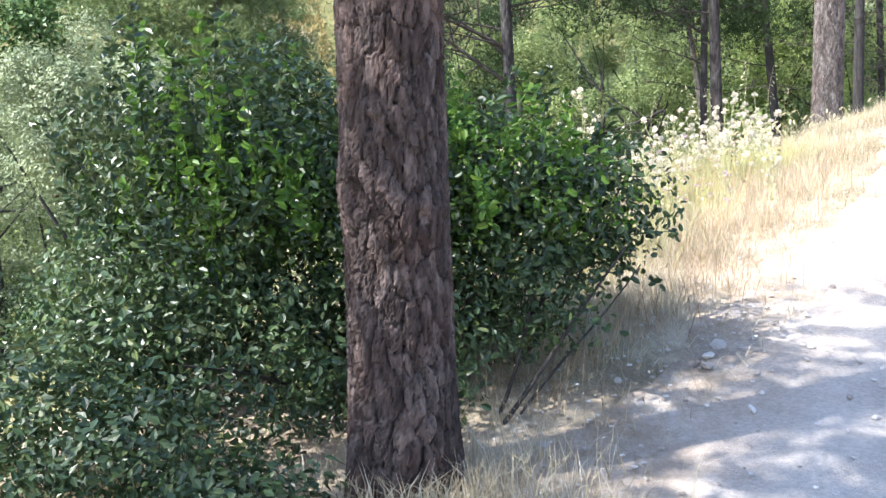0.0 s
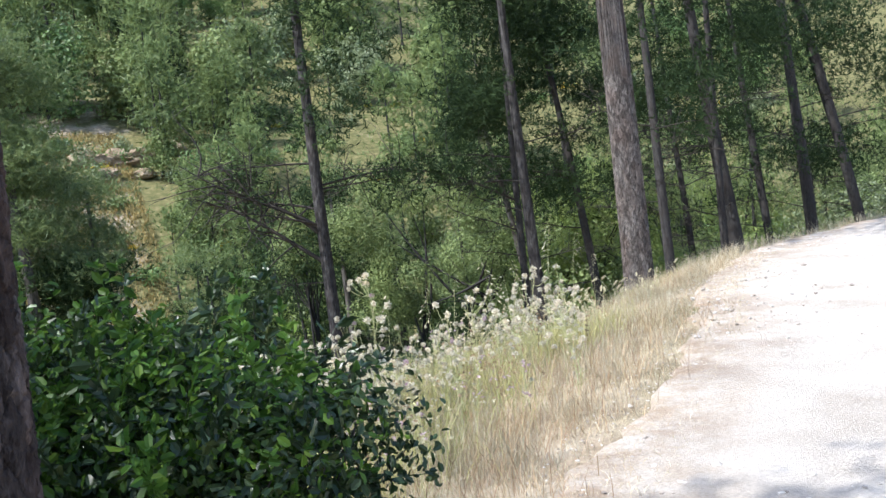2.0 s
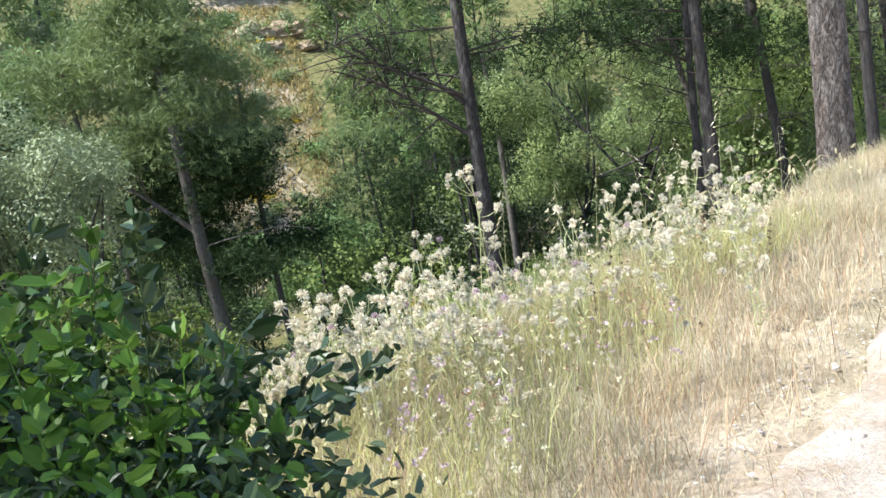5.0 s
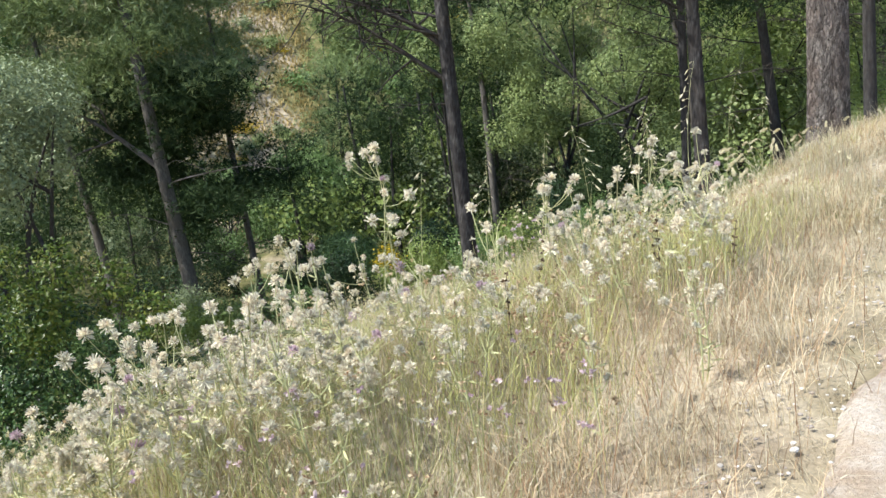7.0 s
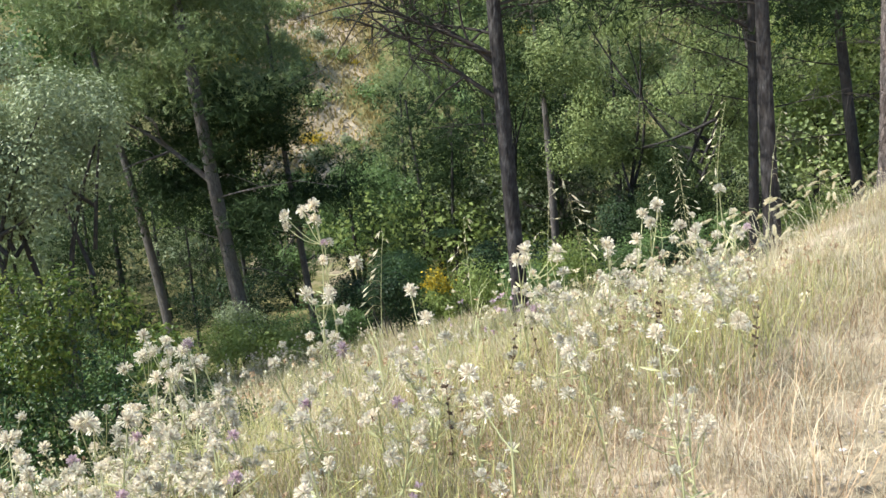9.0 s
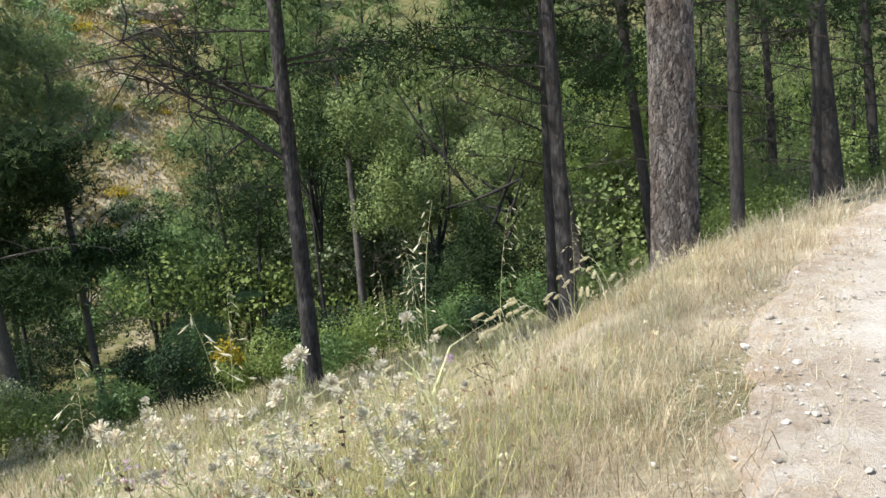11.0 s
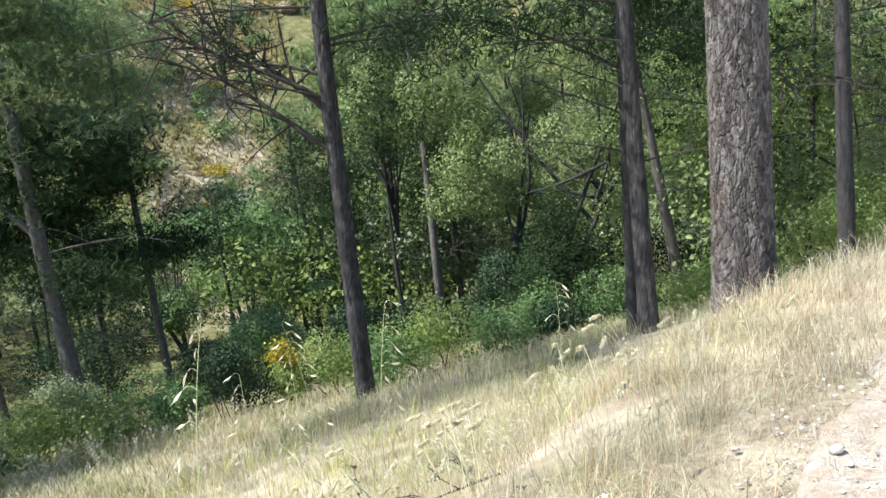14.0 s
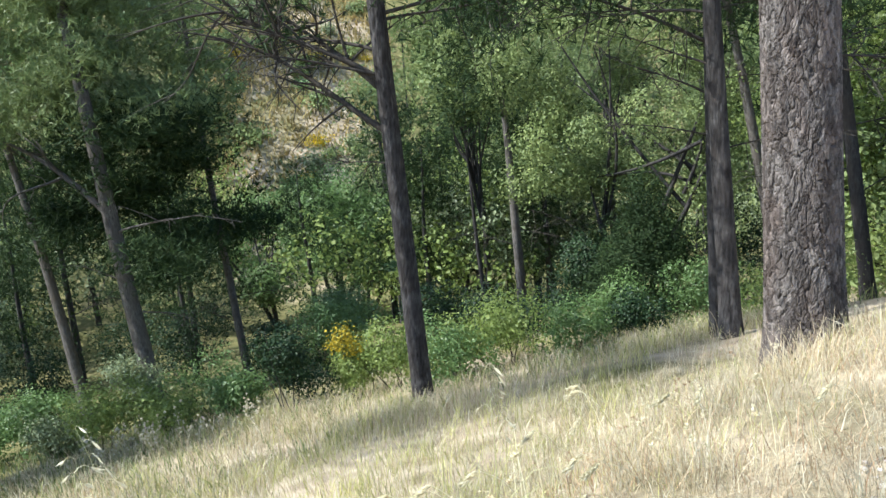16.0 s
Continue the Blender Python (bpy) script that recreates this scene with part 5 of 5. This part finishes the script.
def wild_oat(seed, tall, label="tall wild oat with pale hanging spikelets"):
    r = np.random.RandomState(seed)
    root = tagged(new("wild_oat"), label, "wild oat", "wild oats on the verge")
    t = np.linspace(0, 1, 14)[:, None]
    main = t * [0.03, 0.02, tall] + t ** 3 * [r.normal(0, 0.08), r.normal(0, 0.08), -0.02]
    st = Pile().add(tube(main, 0.0020 - 0.0013 * t[:, 0], 4))
    st.add(blades(r, np.repeat(main[2:6], 1, 0), np.array([0.28, 0.3, 0.25, 0.22]), 0.9, 0.003))
    part("stalk", st.mesh("stalk", M_STEM), root)
    for k in range(10):  # spikelets hanging on hair-thin stalks, most to one side
        u = 0.62 + 0.38 * k / 9
        node = np.array([np.interp(u, t[:, 0], main[:, j]) for j in range(3)])
        reach = (0.055 * (1.15 - u) / 0.5 + 0.008) * r.uniform(0.5, 1.2)
        a = r.normal(0.4, 0.9)
        q = node + [reach * math.cos(a), reach * math.sin(a), 0.01 - 0.25 * reach]
        w = np.linspace(0, 1, 4)[:, None]
        sp = Pile().add(tube(node * (1 - w) + q * w + np.sin(w * 3.14) * [0, 0, 0.3 * reach], np.full(4, 0.0006), 3))
        dd = unit(np.array([0.6 * math.cos(a), 0.6 * math.sin(a), -0.6 + r.normal(0, 0.3)]))
        sp.add(leaves_at(r, np.repeat(q[None], 3, 0), np.repeat(dd[None], 3, 0), 0.036, 0.0030, 0.4, 0.10))
        part("spikelet", sp.mesh("spikelet", M_OAT), root)
    return root


OAT = [wild_oat(700 + i, 1.05 - 0.10 * i) for i in range(4)]
spots = [(2.04, 10.62), (2.97, 10.1), (2.12, 10.6), (2.9, 10.16), (2.9, 8.95), (3.25, 9.5), (2.2, 8.2), (1.7, 8.3), (3.0, 10.2), (2.75, 10.0), (1.3, 8.1), (3.9, 10.8), (2.0, 9.3)]
for i, (x, y) in enumerate(spots):
    m = Matrix.LocRotScale((x, y, gz(x, y) - 0.01), Euler((r.normal(0, 0.07), r.normal(0, 0.07), r.uniform(0, 6.28))), None)
    if i < 4:
        OAT[i].matrix_basis = m
    else:
        copy_thing(OAT[i % 4], m)


def foxtail(seed, tall):
    r = np.random.RandomState(seed)
    root = tagged(new("foxtail_grass"), "arching grass stem with a soft pale seed head", "grass plant", "foxtail grasses")
    t = np.linspace(0, 1, 10)[:, None]
    main = t * [0.10, 0, tall] + t ** 3 * [0.10, 0, -0.06]
    part("stalk", mesh_of("stalk", *tube(main, 0.0017 - 0.0008 * t[:, 0], 4), M_OAT), root)
    n = 230
    u = r.uniform(0, 1, n)
    c = main[-1] + np.outer(u, [0.062, 0, -0.035]) + r.normal(0, 0.0035, (n, 3)) * np.sin(0.4 + 2.5 * u)[:, None]
    v, f = leaves_at(r, c, unit(r.normal(size=(n, 3))) * 0.8 * [0.5, 0.5, 0.5] + [1.1, 0, -0.5], 0.020, 0.0020, 0.2, 0.2)
    part("seed_head", mesh_of("seed_head", v, f, M_OAT), root)
    return root


FX = [foxtail(720 + i, 0.30 + 0.06 * i) for i in range(3)]
for i in range(60):
    k = r.uniform()
    x, y = 2.6 + 2.2 * k + r.normal(0, 0.3), 9.4 + 2.4 * k + r.normal(0, 0.3)
    if i < 8:
        x, y = 3.5 + r.normal(0, 0.06), 10.4 + r.normal(0, 0.08)
    elif i < 13:
        x, y = 4.0 + r.normal(0, 0.22), 11.7 + r.normal(0, 0.2)
    m = Matrix.LocRotScale((x, y, gz(x, y) - 0.01), Euler((0, 0, r.uniform(1.5, 4.6))), None)
    if i < 3:
        FX[i].matrix_basis = m
    else:
        copy_thing(FX[i % 3], m)


def seed_stalk(seed, tall):
    r = np.random.RandomState(seed)
    root = tagged(new("withered_stalk"), "withered brown flower stalk with small dry heads", "dry plant", "withered stalks")
    t = np.linspace(0, 1, 10)[:, None]
    main = t * [0.04, 0.02, tall]
    st = Pile().add(tube(main, 0.0022 - 0.0012 * t[:, 0], 4))
    c = main[r.randint(4, 10, 40)]
    st.add(leaves_at(r, c, unit(r.normal(size=(40, 3)) * [1, 1, 0.2]) + [0, 0, 0.6], 0.016, 0.005, 0.4, 0.3))
    part("stalk", st.mesh("stalk", M_BROWN), root)
    return root


SK = [seed_stalk(740 + i, 0.34 + 0.05 * i) for i in range(3)]
for i in range(12):
    x, y = (1.69, 7.4) if i == 0 else (r.uniform(1.0, 3.4), 0)
    if i:
        y = 5.4 + 1.25 * (x - 1.0) + r.uniform(0.1, 1.6)
    m = Matrix.LocRotScale((x, y, gz(x, y) - 0.01), Euler((r.normal(0, 0.12), r.normal(0, 0.12), r.uniform(0, 6.28))), None)
    if i < 3:
        SK[i].matrix_basis = m
    else:
        copy_thing(SK[i % 3], m)

# the pale round seed clock in the grass
clock = tagged(new("seed_clock"), "round white salsify seed clock on a thin stem", "seed head")
clock.location = (2.66, 7.5, gz(2.66, 7.5) - 0.01)
ch = max(0.3, 0.42 - clock.location.z)
t = np.linspace(0, 1, 6)[:, None]
part("stem", mesh_of("stem", *tube(t * [0, 0, ch], np.full(6, 0.002), 4), M_STEM), clock)
part("seed_ball", mesh_of("seed_ball", *fluffy_head(r, np.array([0, 0, ch]), 0.032, 900, 0.035), M_FLUFF), clock)

# a fallen dry branch on the bare patch of the verge
r = np.random.RandomState(77)
sx, sy = 3.62, 11.0
branch = tagged(new("fallen_branch", bough(r, (0, 0, 0), (-0.93, 0.30, -0.44), 0.62, 0.009, -0.02, 5, 0.10).mesh("fallen_branch", M_TWIG, True)), "crooked dry branch lying on the bare ground", "branch")
branch.location = (sx, sy, gz(sx, sy) + 0.035)
brush = tagged(new("brushwood", bough(r, (0, 0, 0), (0.9, -0.1, 0.25), 1.1, 0.012, 0.1, 9, 0.3).mesh("brushwood", M_TWIG_PALE, True)), "bleached dry brushwood lying beside the large pine", "brushwood")
brush.location = (6.15, 15.0, gz(6.15, 15.0) + 0.04)


# ---- loose stones, each on its own near the walk ----
def pebble(seed):
    r = np.random.RandomState(seed)
    bm = bmesh.new()
    bmesh.ops.create_icosphere(bm, subdivisions=1, radius=1)
    for v in bm.verts:
        v.co = v.co * r.uniform(0.75, 1.15)
        v.co.z *= 0.55
    me = bpy.data.meshes.new("stone")
    bm.to_mesh(me)
    bm.free()
    me.materials.append(M_STONE)
    return me


PEB = [pebble(800 + i) for i in range(5)]
r = np.random.RandomState(33)
aa, ss = r.uniform(A0 - 1, A1 + 2, 290), -0.15 + r.exponential(0.35, 290) * r.choice([-1, -1, -1, 0.4], 290)
for a, s_ in zip(aa, ss):
    x = float(np.interp(a, along, ex) + np.interp(a, along, nx_) * s_)
    y = float(np.interp(a, along, ey) + np.interp(a, along, ny_) * s_)
    ob = part("stone", PEB[r.randint(5)], road)
    k = r.uniform(0.006, 0.02) * (1.6 if r.uniform() < 0.12 else 1)
    ob.matrix_basis = Matrix.LocRotScale((x, y, gz(x, y) + 0.016 + 0.3 * k), Euler((r.normal(0, 0.3), r.normal(0, 0.3), r.uniform(0, 6.28))), (k * r.uniform(0.8, 1.5), k, k))
base_v = np.array([v.co[:] for v in PEB[0].vertices])
base_f = [list(q.vertices) for q in PEB[0].polygons]
n = 3200
a, s_ = r.uniform(A0 - 2, A1 + 4, n), 0.35 - r.exponential(0.9, n)
x, y = np.interp(a, along, ex) + np.interp(a, along, nx_) * s_, np.interp(a, along, ey) + np.interp(a, along, ny_) * s_
k = r.uniform(0.003, 0.011, n)
V = base_v[None] * (k[:, None, None] * r.uniform(0.7, 1.4, (n, 1, 3))) + np.stack([x, y, land(x, y) + 0.016 + 0.2 * k], -1)[:, None]
F = (np.array(base_f)[None] + (len(base_v) * np.arange(n))[:, None, None]).reshape(-1, 3)
tagged(new("gravel", mesh_of("gravel", V.reshape(-1, 3), F, M_STONE)), "loose gravel along the road's edge", "gravel", kind="stuff")
